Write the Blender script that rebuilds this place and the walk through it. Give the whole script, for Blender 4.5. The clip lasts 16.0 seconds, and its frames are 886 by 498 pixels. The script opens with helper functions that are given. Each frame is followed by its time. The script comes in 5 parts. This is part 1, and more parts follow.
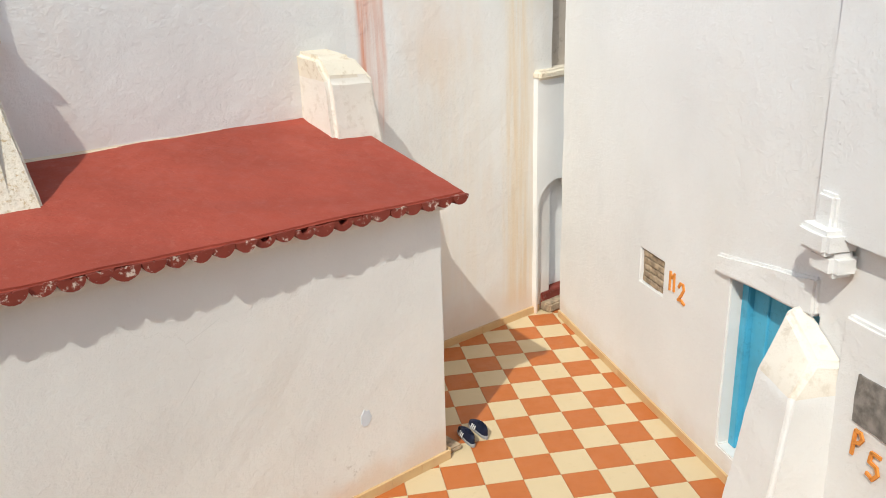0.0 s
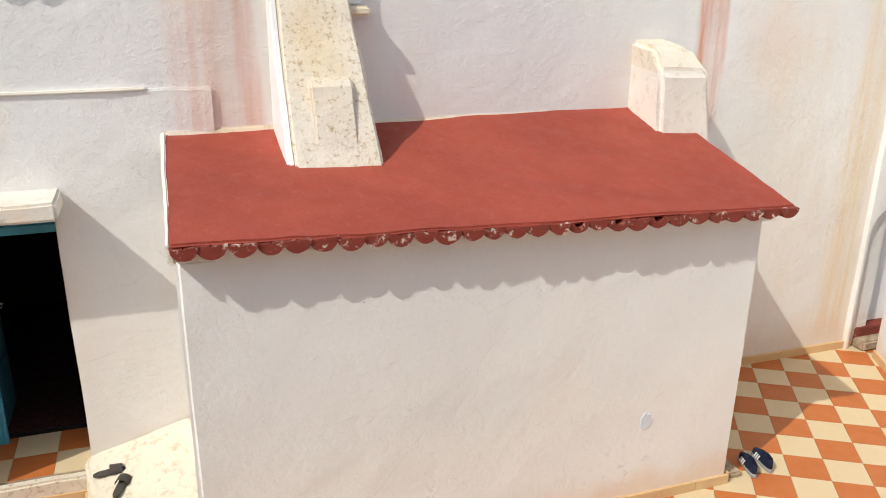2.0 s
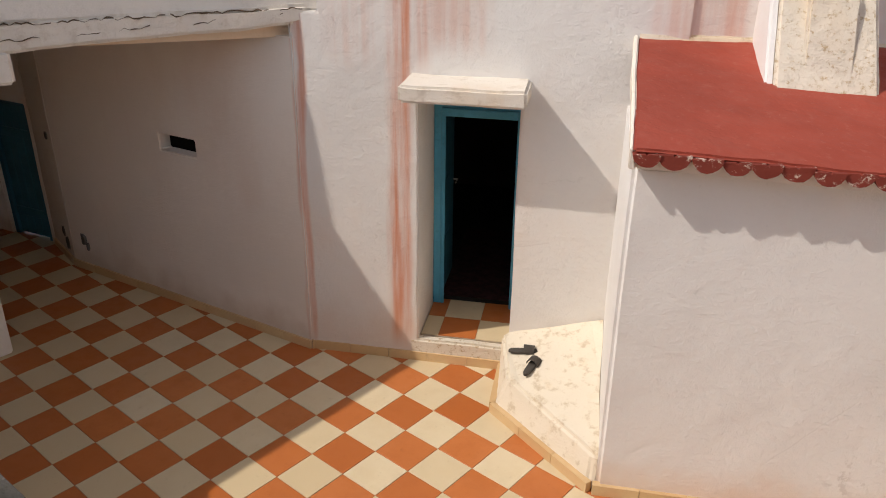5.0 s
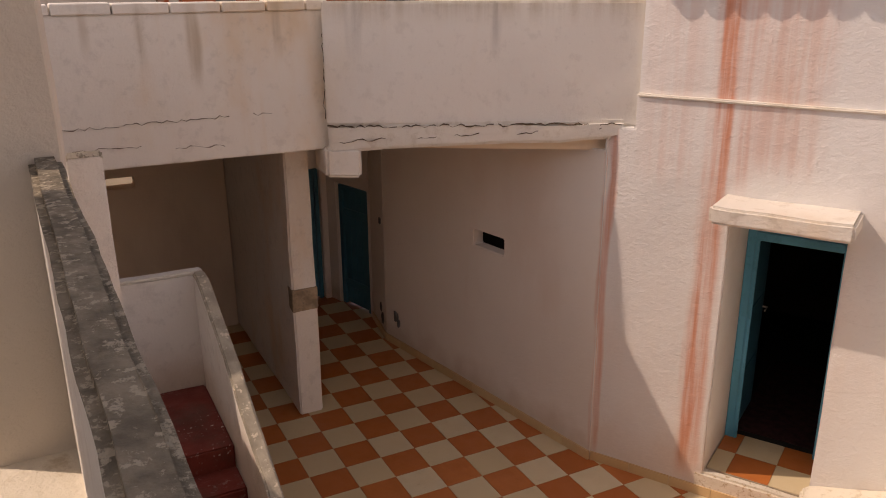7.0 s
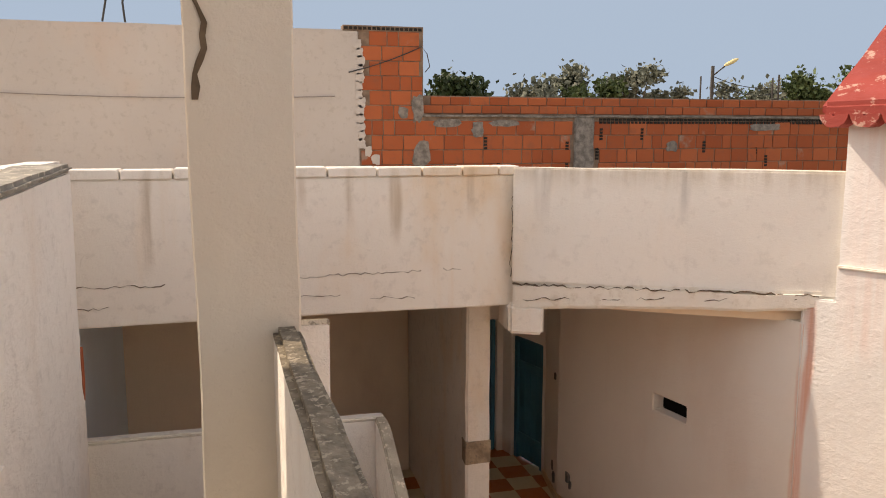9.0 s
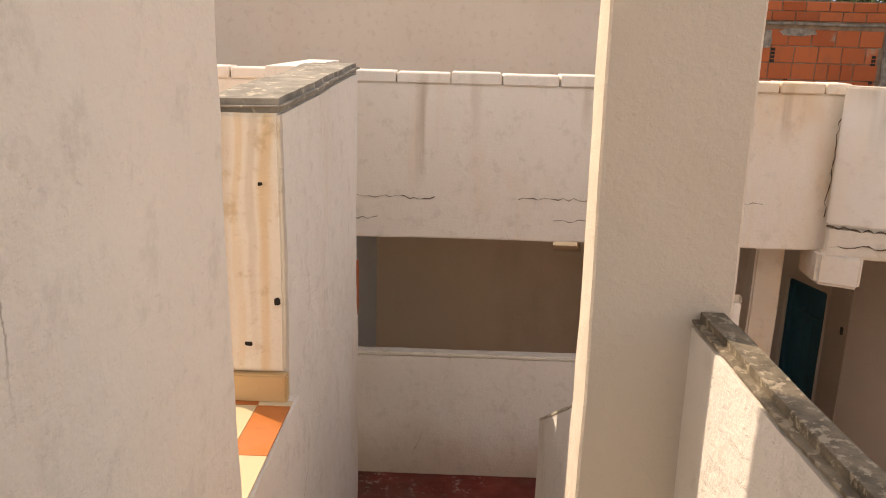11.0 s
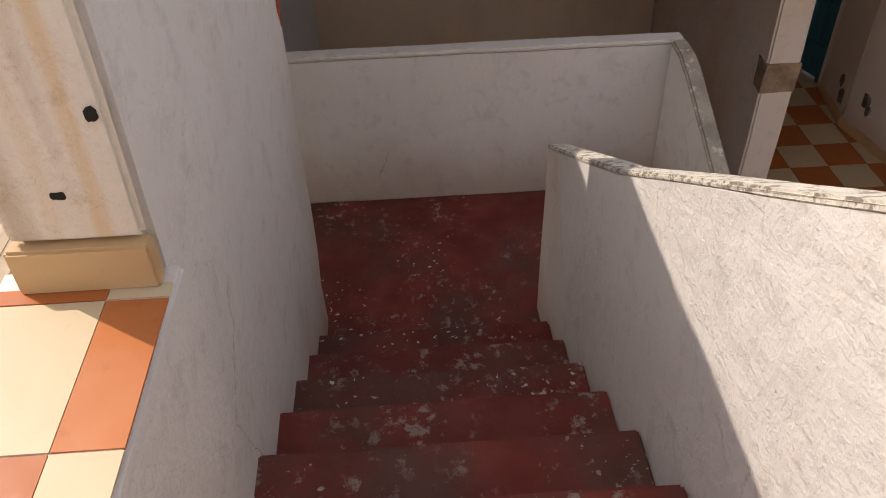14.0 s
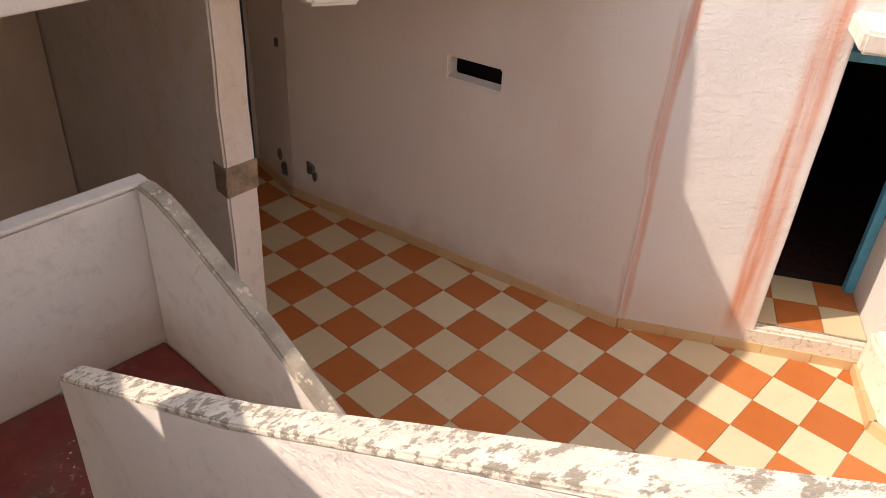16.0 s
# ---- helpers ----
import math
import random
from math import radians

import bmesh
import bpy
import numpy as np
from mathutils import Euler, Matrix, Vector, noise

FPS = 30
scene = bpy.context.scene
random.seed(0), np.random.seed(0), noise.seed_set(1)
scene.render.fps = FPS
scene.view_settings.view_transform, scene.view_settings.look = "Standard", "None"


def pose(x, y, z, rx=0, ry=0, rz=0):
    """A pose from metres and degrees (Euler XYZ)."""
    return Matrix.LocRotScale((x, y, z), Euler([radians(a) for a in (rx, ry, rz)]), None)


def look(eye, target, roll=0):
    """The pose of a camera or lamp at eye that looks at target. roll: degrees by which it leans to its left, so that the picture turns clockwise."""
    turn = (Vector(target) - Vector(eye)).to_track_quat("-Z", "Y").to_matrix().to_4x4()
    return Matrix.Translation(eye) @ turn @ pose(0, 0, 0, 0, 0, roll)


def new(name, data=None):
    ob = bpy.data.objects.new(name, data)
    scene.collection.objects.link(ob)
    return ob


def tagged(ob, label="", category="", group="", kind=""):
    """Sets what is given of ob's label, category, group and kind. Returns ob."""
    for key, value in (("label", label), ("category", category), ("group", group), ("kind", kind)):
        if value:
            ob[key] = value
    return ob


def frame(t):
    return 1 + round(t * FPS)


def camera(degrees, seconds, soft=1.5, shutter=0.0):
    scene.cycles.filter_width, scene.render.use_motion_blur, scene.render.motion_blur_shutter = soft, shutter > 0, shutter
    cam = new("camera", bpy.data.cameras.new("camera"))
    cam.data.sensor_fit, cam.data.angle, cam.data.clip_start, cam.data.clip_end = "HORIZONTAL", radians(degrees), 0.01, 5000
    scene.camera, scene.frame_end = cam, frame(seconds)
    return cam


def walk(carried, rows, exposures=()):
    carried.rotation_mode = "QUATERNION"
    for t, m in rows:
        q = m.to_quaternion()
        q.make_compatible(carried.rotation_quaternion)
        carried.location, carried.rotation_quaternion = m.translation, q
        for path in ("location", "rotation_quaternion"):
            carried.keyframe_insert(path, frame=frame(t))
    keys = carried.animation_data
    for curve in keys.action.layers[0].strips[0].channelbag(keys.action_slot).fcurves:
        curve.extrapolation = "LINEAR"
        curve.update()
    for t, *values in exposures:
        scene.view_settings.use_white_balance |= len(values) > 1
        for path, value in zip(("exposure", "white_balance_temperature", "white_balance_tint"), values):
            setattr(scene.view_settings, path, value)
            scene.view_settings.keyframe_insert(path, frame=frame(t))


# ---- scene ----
cam = camera(57.5, 16.0, soft=1.0)
PATH = [
    (0, (5.973, -2.321, 4.052), (6.3, -0.456, 3.408), -1.7),
    (0.5, (5.959, -2.3, 4.031), (6.085, -0.407, 3.399), -1.2),
    (1, (5.922, -2.307, 4.042), (5.872, -0.41, 3.411), -0.3),
    (1.5, (5.845, -2.304, 4.043), (5.634, -0.416, 3.42), 0.1),
    (2, (5.774, -2.291, 4.052), (5.42, -0.439, 3.384), 0.7),
    (2.5, (5.764, -2.292, 4.047), (5.306, -0.483, 3.328), 1.7),
    (3, (5.718, -2.287, 4.048), (5.168, -0.507, 3.32), 1.7),
    (3.5, (5.545, -2.275, 4.045), (4.955, -0.567, 3.187), 2.6),
    (4, (5.492, -2.322, 3.952), (4.763, -0.668, 3.097), 2.1),
    (4.5, (5.451, -2.311, 3.946), (4.454, -0.804, 3.089), 0.2),
    (5, (5.444, -2.34, 3.96), (4.276, -0.964, 3.098), 0.7),
    (5.2, (5.473, -2.341, 3.967), (4.232, -1.023, 3.115), 0.3),
    (7.3, (5.485, -2.308, 4.057), (3.739, -1.523, 3.478), -0.9),
    (7.5, (5.463, -2.323, 4.074), (3.685, -1.577, 3.546), -1.1),
    (8, (5.517, -2.371, 4.124), (3.682, -1.703, 3.693), -0.7),
    (8.5, (5.503, -2.395, 4.139), (3.619, -1.808, 3.812), -0.4),
    (9, (5.53, -2.419, 4.15), (3.614, -1.922, 3.867), -0.0),
    (9.5, (5.458, -2.439, 4.147), (3.503, -2.141, 3.846), 0.0),
    (10, (5.32, -2.565, 4.13), (3.354, -2.455, 3.781), 0.9),
    (10.2, (5.22, -2.618, 4.129), (3.257, -2.572, 3.749), 1.3),
    (12.3, (4.343, -2.814, 4.053), (2.496, -2.779, 3.277), 2.0),
    (12.5, (4.251, -2.814, 4.027), (2.441, -2.766, 3.170), 2.1),
    (13, (3.996, -2.787, 3.949), (2.343, -2.739, 2.817), 1.6),
    (13.5, (3.776, -2.813, 3.909), (2.205, -2.809, 2.664), -0.5),
    (14, (3.489, -2.851, 3.902), (1.95, -2.785, 2.617), -1.8),
    (14.5, (3.304, -2.853, 3.893), (1.792, -2.652, 2.592), 0.3),
    (15, (3.063, -2.83, 3.857), (1.593, -2.395, 2.573), 0.5),
    (15.5, (2.865, -2.826, 3.904), (1.494, -2.002, 2.704), 1.7),
    (16, (2.709, -2.866, 3.881), (1.616, -1.626, 2.755), 3.5),
]
walk(cam, [(t, look(eye, target, roll)) for t, eye, target, roll in PATH],
     exposures=[(0.0, 0.47, 6350, 4), (2.0, 0.5, 6450, 7), (4.0, 0.4, 6650, 9), (5.2, 0.22, 6950, 15), (7.3, 0.08, 8200, 27), (8.0, 0.63, 8200, 21), (8.6, 0.78, 7900, 16), (9.5, 0.85, 8600, 18),
                (10.2, 0.86, 8900, 19), (12.3, 0.77, 7700, 19), (13.0, 0.75, 7300, 19), (14.0, 0.5, 7000, 17), (14.5, 0.6, 7100, 17), (15.0, 0.78, 7100, 19), (15.5, 0.97, 7300, 20), (16.0, 0.95, 7400, 21)])

# ---- daylight: the sun falls from the stair side across the courtyard ----
SUN_DROP = Vector((0.54, 0.80, -1.0)).normalized()
sun_data = bpy.data.lights.new("sun", "SUN")
sun_data.energy, sun_data.angle, sun_data.color = 2.35, radians(0.55), (1.0, 0.95, 0.87)
sun = new("sun", sun_data)
sun.matrix_world = SUN_DROP.to_track_quat("-Z", "Y").to_matrix().to_4x4()
sun.location = (-20, -30, 40)
world = bpy.data.worlds.new("sky")
scene.world = world
world.use_nodes = True
wn = world.node_tree
wn.nodes.clear()
w_out = wn.nodes.new("ShaderNodeOutputWorld")
w_bg = wn.nodes.new("ShaderNodeBackground")
w_sky = wn.nodes.new("ShaderNodeTexSky")
w_sky.sky_type, w_sky.sun_disc = "NISHITA", False
w_sky.sun_elevation = math.asin(-SUN_DROP.z)
w_sky.sun_rotation = math.atan2(-SUN_DROP.x, -SUN_DROP.y)
w_sky.dust_density, w_sky.air_density = 0.9, 1.0
w_bg.inputs["Strength"].default_value = 0.15
w_hsv = wn.nodes.new("ShaderNodeHueSaturation")
w_hsv.inputs["Saturation"].default_value = 0.5
wn.links.new(w_sky.outputs[0], w_hsv.inputs["Color"])
wn.links.new(w_hsv.outputs[0], w_bg.inputs[0])
wn.links.new(w_bg.outputs[0], w_out.inputs[0])

# ---- materials ----
COS, SIN = math.cos(radians(30)), 0.5


class Nodes:
    """A small builder of node materials."""

    def __init__(self, name, rough=0.85, spec=0.3, metal=0.0):
        self.mat = bpy.data.materials.new(name)
        self.mat.use_nodes = True
        self.tree = self.mat.node_tree
        self.shader = self.tree.nodes["Principled BSDF"]
        self.shader.inputs["Roughness"].default_value = rough
        self.shader.inputs["Specular IOR Level"].default_value = spec
        self.shader.inputs["Metallic"].default_value = metal
        self.coord = self.tree.nodes.new("ShaderNodeTexCoord").outputs["Object"]

    def put(self, sock, value):
        if isinstance(value, bpy.types.NodeSocket):
            self.tree.links.new(value, sock)
        elif isinstance(value, (tuple, list)) and len(value) == 3 and sock.type == "RGBA":
            sock.default_value = (*value, 1)
        else:
            sock.default_value = value

    def mapped(self, scale=(1, 1, 1), turn=0.0, vec=None):
        n = self.tree.nodes.new("ShaderNodeMapping")
        n.inputs["Scale"].default_value = scale
        n.inputs["Rotation"].default_value = (0, 0, turn)
        self.put(n.inputs["Vector"], vec or self.coord)
        return n.outputs[0]

    def noise(self, scale, detail=4, vec=None, rough=0.55):
        n = self.tree.nodes.new("ShaderNodeTexNoise")
        n.inputs["Scale"].default_value, n.inputs["Detail"].default_value = scale, detail
        n.inputs["Roughness"].default_value = rough
        self.put(n.inputs["Vector"], vec or self.coord)
        return n.outputs[0]

    def cells(self, scale, feature="F1", vec=None):
        n = self.tree.nodes.new("ShaderNodeTexVoronoi")
        n.feature = feature
        n.inputs["Scale"].default_value = scale
        self.put(n.inputs["Vector"], vec or self.coord)
        return n.outputs["Distance"]

    def ramp(self, fac, lo, hi, a=0.0, b=1.0):
        n = self.tree.nodes.new("ShaderNodeMapRange")
        n.interpolation_type = "SMOOTHSTEP"
        for k, v in ((0, fac), (1, lo), (2, hi), (3, a), (4, b)):
            self.put(n.inputs[k], v)
        return n.outputs[0]

    def math(self, op, a, b=0.0, clamp=False):
        n = self.tree.nodes.new("ShaderNodeMath")
        n.operation, n.use_clamp = op, clamp
        self.put(n.inputs[0], a)
        self.put(n.inputs[1], b)
        return n.outputs[0]

    def mix(self, fac, a, b):
        n = self.tree.nodes.new("ShaderNodeMix")
        n.data_type = "RGBA"
        self.put(n.inputs[0], fac)
        self.put(n.inputs[6], a)
        self.put(n.inputs[7], b)
        return n.outputs[2]

    def axis(self, vec=None):
        n = self.tree.nodes.new("ShaderNodeSeparateXYZ")
        self.put(n.inputs[0], vec or self.coord)
        return n.outputs

    def bump(self, height, strength=0.4, dist=0.01, normal=None):
        n = self.tree.nodes.new("ShaderNodeBump")
        n.inputs["Strength"].default_value, n.inputs["Distance"].default_value = strength, dist
        self.put(n.inputs["Height"], height)
        if normal is not None:
            self.put(n.inputs["Normal"], normal)
        return n.outputs[0]

    def scatter(self):
        """Shifts the patterns from piece to piece."""
        n = self.tree.nodes.new("ShaderNodeVectorMath")
        self.put(n.inputs[0], self.coord)
        self.put(n.inputs[1], self.math("MULTIPLY", self.random(), 61.0))
        self.coord = n.outputs[0]

    def random(self):
        return self.tree.nodes.new("ShaderNodeObjectInfo").outputs["Random"]

    def done(self, color, normal=None, rough=None):
        self.put(self.shader.inputs["Base Color"], color)
        if normal is not None:
            self.put(self.shader.inputs["Normal"], normal)
        if rough is not None:
            self.put(self.shader.inputs["Roughness"], rough)
        return self.mat


def plaster(name, base=(0.8, 0.77, 0.72), stain=(0.72, 0.52, 0.32), amount=0.45, streaks=(), turn=0.0, lumps=0.5, grime=(0.30, 0.26, 0.21), dirt=0.0, low=None, scars=0.0, grain=9, cracks=0.12):
    """Limewash on uneven plaster. streaks: (place along the wall, half width, z from, z to, colour, strength) of run-off stains."""
    n = Nodes(name, 0.9, 0.2)
    col = n.mix(n.ramp(n.noise(0.7, 5), 0.35, 0.75), base, tuple(c * 0.93 for c in base))
    col = n.mix(n.math("MULTIPLY", n.ramp(n.noise(1.1, 6, n.mapped((1, 1, 0.45))), 0.5, 0.78), amount), col, stain)
    runs = n.noise(5.0, 4, n.mapped((1, 1, 0.07)))
    col = n.mix(n.math("MULTIPLY", n.ramp(runs, 0.6, 0.78), 0.28 * amount), col, stain)
    along = n.axis(n.mapped(turn=turn))[0]
    up = n.axis()[2]
    wob = n.math("MULTIPLY", n.math("SUBTRACT", n.noise(2.2, 4, n.mapped((1, 1, 0.3))), 0.5), 0.22)
    fine = n.ramp(n.noise(14, 5, n.mapped((1, 1, 0.05))), 0.3, 0.68, 0.25, 1.0)
    for place, half, z0, z1, tint, strength in streaks:
        off = n.math("ABSOLUTE", n.math("SUBTRACT", n.math("ADD", along, wob), place))
        mask = n.ramp(off, half, half * 0.25)
        mask = n.math("MULTIPLY", mask, n.ramp(up, z0 - 0.15, z0 + 0.15))
        mask = n.math("MULTIPLY", mask, n.ramp(up, z1 + 0.15, z1 - 0.15))
        mask = n.math("MULTIPLY", n.math("MULTIPLY", mask, fine), strength)
        col = n.mix(mask, col, tint)
    if low:
        z0, z1, tint, strength = low
        edge = n.math("ADD", up, n.math("MULTIPLY", n.math("SUBTRACT", n.noise(2.6, 5), 0.5), 0.55))
        col = n.mix(n.math("MULTIPLY", n.ramp(edge, z1, z0), strength), col, tint)
    if dirt:
        col = n.mix(n.math("MULTIPLY", n.ramp(n.noise(grain, 8, None, 0.7), 0.52, 0.66), dirt), col, grime)
    if scars:
        spot = n.math("MULTIPLY", n.ramp(n.noise(7, 7, None, 0.7), 0.56, 0.62), n.ramp(n.noise(1.3, 3), 0.56, 0.66))
        col = n.mix(n.math("MULTIPLY", n.math("MULTIPLY", spot, n.ramp(up, 0.75, 0.35)), scars), col, (0.5, 0.46, 0.42))
    warped = n.mix(0.22, n.coord, n.noise(2.2, 8, None, 0.7))
    split = n.ramp(n.cells(0.8, "DISTANCE_TO_EDGE", warped), 0.0, 0.0026, 1.0, 0.0)
    split = n.math("MULTIPLY", split, n.ramp(n.noise(1.4, 3, n.mapped((1, 1, 0.6))), 0.58, 0.66))
    col = n.mix(n.math("MULTIPLY", split, cracks), col, tuple(c * 0.38 for c in stain))
    speck = n.ramp(n.noise(45, 3), 0.66, 0.74, 0, 0.25)
    col = n.mix(speck, col, tuple(c * 0.75 for c in base))
    h = n.bump(n.noise(2.4, 6, None, 0.66), 0.35 * lumps, 0.06)
    h = n.bump(n.noise(9, 6, None, 0.62), 0.55 * lumps, 0.02, h)
    h = n.bump(n.ramp(n.noise(5.5, 7, n.mapped((1, 1, 1.3)), 0.6), 0.56, 0.6), 0.22 * lumps, 0.006, h)
    h = n.bump(n.math("SUBTRACT", 1.0, split), 0.15, 0.004, h)
    h = n.bump(n.ramp(n.noise(26, 6, n.mapped((1, 1, 1.8)), 0.75), 0.42, 0.62), 0.3 * lumps, 0.005, h)
    chips = n.ramp(n.noise(21, 7, n.mapped((1, 1, 1.5)), 0.68), 0.52, 0.6)
    chips = n.math("MULTIPLY", chips, n.ramp(n.noise(1.6, 4), 0.4, 0.65, 0.25, 1.0))
    h = n.bump(chips, 0.5 * lumps, 0.007, h)
    h = n.bump(n.noise(70, 4, None, 0.7), 0.45, 0.004, h)
    return n.done(col, h)


RUST, OCHRE, GREY = (0.62, 0.22, 0.11), (0.72, 0.52, 0.27), (0.27, 0.25, 0.22)
WHITE = (0.80, 0.78, 0.75)
M_DOORWALL = plaster("door_wall_plaster", (0.77, 0.745, 0.71), (0.74, 0.57, 0.44), 0.5, [
    (2.12, 0.14, 0.2, 5, RUST, 0.95), (2.30, 0.10, 2.6, 5, RUST, 0.45), (1.33, 0.05, 0.1, 3, RUST, 0.7), (2.55, 0.35, 2.75, 4.6, RUST, 0.42), (1.75, 0.3, 2.6, 4.6, RUST, 0.25),
    (4.15, 0.30, 2.8, 5, RUST, 0.35), (4.45, 0.1, 2.8, 5, RUST, 0.5), (8.56, 0.17, 2.9, 6, RUST, 0.9), (8.72, 0.09, 2.6, 6, RUST, 0.6), (8.5, 0.1, 2.9, 6, RUST, 0.7),
    (10.6, 0.35, 0.2, 6, OCHRE, 0.55), (9.6, 0.8, 0.6, 3.4, OCHRE, 0.14)], turn=-radians(30), lumps=0.8, low=(0.15, 0.65, (0.66, 0.47, 0.33), 0.4))
M_HUT = plaster("hut_plaster", (0.80, 0.785, 0.76), (0.74, 0.66, 0.57), 0.28, lumps=0.6, low=(0.02, 0.42, (0.72, 0.52, 0.37), 0.6), scars=0.5)
M_HOLEWALL = plaster("passage_plaster", (0.83, 0.76, 0.68), (0.72, 0.58, 0.48), 0.5, [(0.56, 0.05, 0.1, 3, RUST, 0.6)], lumps=0.45, low=(0.0, 0.4, (0.5, 0.36, 0.25), 0.5))
M_RIGHT = plaster("bright_plaster", (0.80, 0.785, 0.765), (0.74, 0.68, 0.58), 0.22, lumps=0.7, low=(0.0, 0.35, (0.6, 0.48, 0.34), 0.4))
BROWN = (0.42, 0.31, 0.19)
M_GALLERY = plaster("gallery_plaster", (0.82, 0.76, 0.68), (0.72, 0.50, 0.28), 0.9, [
    (-1.2, 0.06, 3.35, 3.86, BROWN, 0.6), (-1.55, 0.05, 3.5, 3.86, BROWN, 0.6), (-0.55, 0.05, 3.55, 3.86, BROWN, 0.45), (-1.9, 0.04, 3.6, 3.86, BROWN, 0.4),
    (-3.05, 0.06, 3.2, 3.86, BROWN, 0.65), (-3.7, 0.12, 2.9, 3.7, OCHRE, 0.6), (-2.7, 0.05, 3.5, 3.86, BROWN, 0.4)], turn=-radians(90), lumps=0.5, dirt=0.16)
M_WING = plaster("wing_plaster", (0.82, 0.77, 0.70), (0.72, 0.55, 0.36), 0.55, [(1.0, 3.0, 3.8, 4.1, BROWN, 0.6), (-0.05, 0.07, 3.5, 4.0, GREY, 0.35), (0.9, 0.05, 3.55, 4.0, GREY, 0.35)], turn=-radians(90), lumps=0.5, dirt=0.12)
M_LEDGE = plaster("worn_ledge_plaster", (0.80, 0.74, 0.65), (0.70, 0.50, 0.30), 0.6, lumps=0.8, dirt=0.25, grime=(0.42, 0.32, 0.2))
M_ENDFACE = plaster("stained_end_plaster", (0.83, 0.77, 0.66), (0.72, 0.50, 0.22), 1.0, [
    (-3.51, 0.035, 2.9, 3.95, BROWN, 0.5), (-3.465, 0.018, 3.0, 3.95, OCHRE, 0.8), (-3.375, 0.03, 2.9, 3.95, OCHRE, 0.7), (-3.42, 0.02, 3.2, 3.95, BROWN, 0.35)],
    turn=-radians(90), lumps=0.8, dirt=0.5, grime=(0.50, 0.36, 0.18))
M_STAIR = plaster("stair_plaster", (0.84, 0.79, 0.72), (0.66, 0.50, 0.36), 0.5, lumps=0.8, dirt=0.16, low=(1.0, 1.5, (0.55, 0.40, 0.27), 0.6), cracks=0.6)
M_COLUMN = plaster("column_plaster", (0.68, 0.60, 0.50), (0.66, 0.50, 0.34), 0.5, lumps=0.6, cracks=0.6)
M_OLDWALL = plaster("weathered_plaster", (0.72, 0.65, 0.54), (0.68, 0.50, 0.28), 0.7, [], lumps=0.9, dirt=0.8, grime=(0.42, 0.29, 0.14), grain=27)
M_OCHRE = plaster("ochre_plaster", (0.76, 0.68, 0.55), (0.68, 0.49, 0.27), 0.8, lumps=0.8, dirt=0.5, grime=(0.42, 0.30, 0.16))
M_FAR = plaster("neighbour_plaster", (0.55, 0.5, 0.46), (0.55, 0.42, 0.34), 0.6, lumps=0.4, dirt=0.25)
M_GRIMY = plaster("grimy_grey_plaster", (0.5, 0.43, 0.36), (0.36, 0.27, 0.2), 0.8, lumps=0.6, dirt=0.6)
# Blue skylight on the side wall is put into this plaster's colour.
M_SKYTINT = plaster("skylight_tinted_plaster", (0.66, 0.73, 0.78), (0.6, 0.62, 0.62), 0.4, lumps=0.4)
# Base colour raised and warmed in place of bounce light under the gallery.
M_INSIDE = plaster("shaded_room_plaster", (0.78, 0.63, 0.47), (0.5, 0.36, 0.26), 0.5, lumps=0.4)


def plain(name, base, vary=0.25, scale=6, rough=0.8, spec=0.3, grain=40, height=0.003, metal=0.0, worn=None, wear=0.0, edge=0.56):
    n = Nodes(name, rough, spec, metal)
    col = n.mix(n.ramp(n.noise(scale, 5), 0.3, 0.7), base, tuple(c * (1 - vary) for c in base))
    if worn:
        col = n.mix(n.math("MULTIPLY", n.ramp(n.noise(scale * 2.3, 8, None, 0.7), edge, edge + 0.06), wear), col, worn)
    return n.done(col, n.bump(n.noise(grain, 4), 0.5, height))


def tile_mat(name, base, deep):
    n = Nodes(name, 0.42, 0.4)
    n.scatter()
    col = n.mix(n.random(), base, deep)
    col = n.mix(n.ramp(n.noise(5, 6, None, 0.65), 0.35, 0.75, 0, 0.55), col, deep)
    col = n.mix(n.ramp(n.noise(23, 4), 0.6, 0.8, 0, 0.3), col, tuple(c * 0.7 for c in deep))
    return n.done(col, n.bump(n.noise(30, 3), 0.15, 0.002), n.ramp(n.noise(8, 4), 0.3, 0.7, 0.32, 0.55))


M_ORANGE = tile_mat("orange_tile", (0.56, 0.185, 0.055), (0.44, 0.125, 0.03))
M_CREAM = tile_mat("cream_tile", (0.70, 0.585, 0.395), (0.62, 0.49, 0.30))
M_SKIRT = tile_mat("skirting_tile", (0.66, 0.47, 0.26), (0.58, 0.38, 0.19))
M_GROUT = plain("grout", (0.52, 0.42, 0.30), 0.3, 12)
M_BLUE = plain("blue_paint", (0.09, 0.42, 0.62), 0.18, 4, 0.45, 0.4, 30, 0.002, worn=(0.05, 0.25, 0.38), wear=0.4)
# Darker copy of the blue: shade on leaf and passage doors is coloured in.
M_BLUE_SHADED = plain("shaded_blue_paint", (0.035, 0.17, 0.24), 0.2, 4, 0.5, 0.4, 30, 0.002)
# Near-black: shade of the room, slot, holes and brick cells is painted.
M_SHADE_BLACK = plain("painted_dark", (0.03, 0.026, 0.022), 0.3, 3, 0.9)
M_CONCRETE = plain("concrete", (0.36, 0.33, 0.28), 0.4, 7, 0.95, 0.2, 60, 0.008, worn=(0.62, 0.55, 0.42), wear=0.7)
M_LICHEN = plain("lichen_cement", (0.27, 0.225, 0.165), 0.5, 22, 0.95, 0.2, 60, 0.02, worn=(0.42, 0.36, 0.27), wear=0.8, edge=0.53)
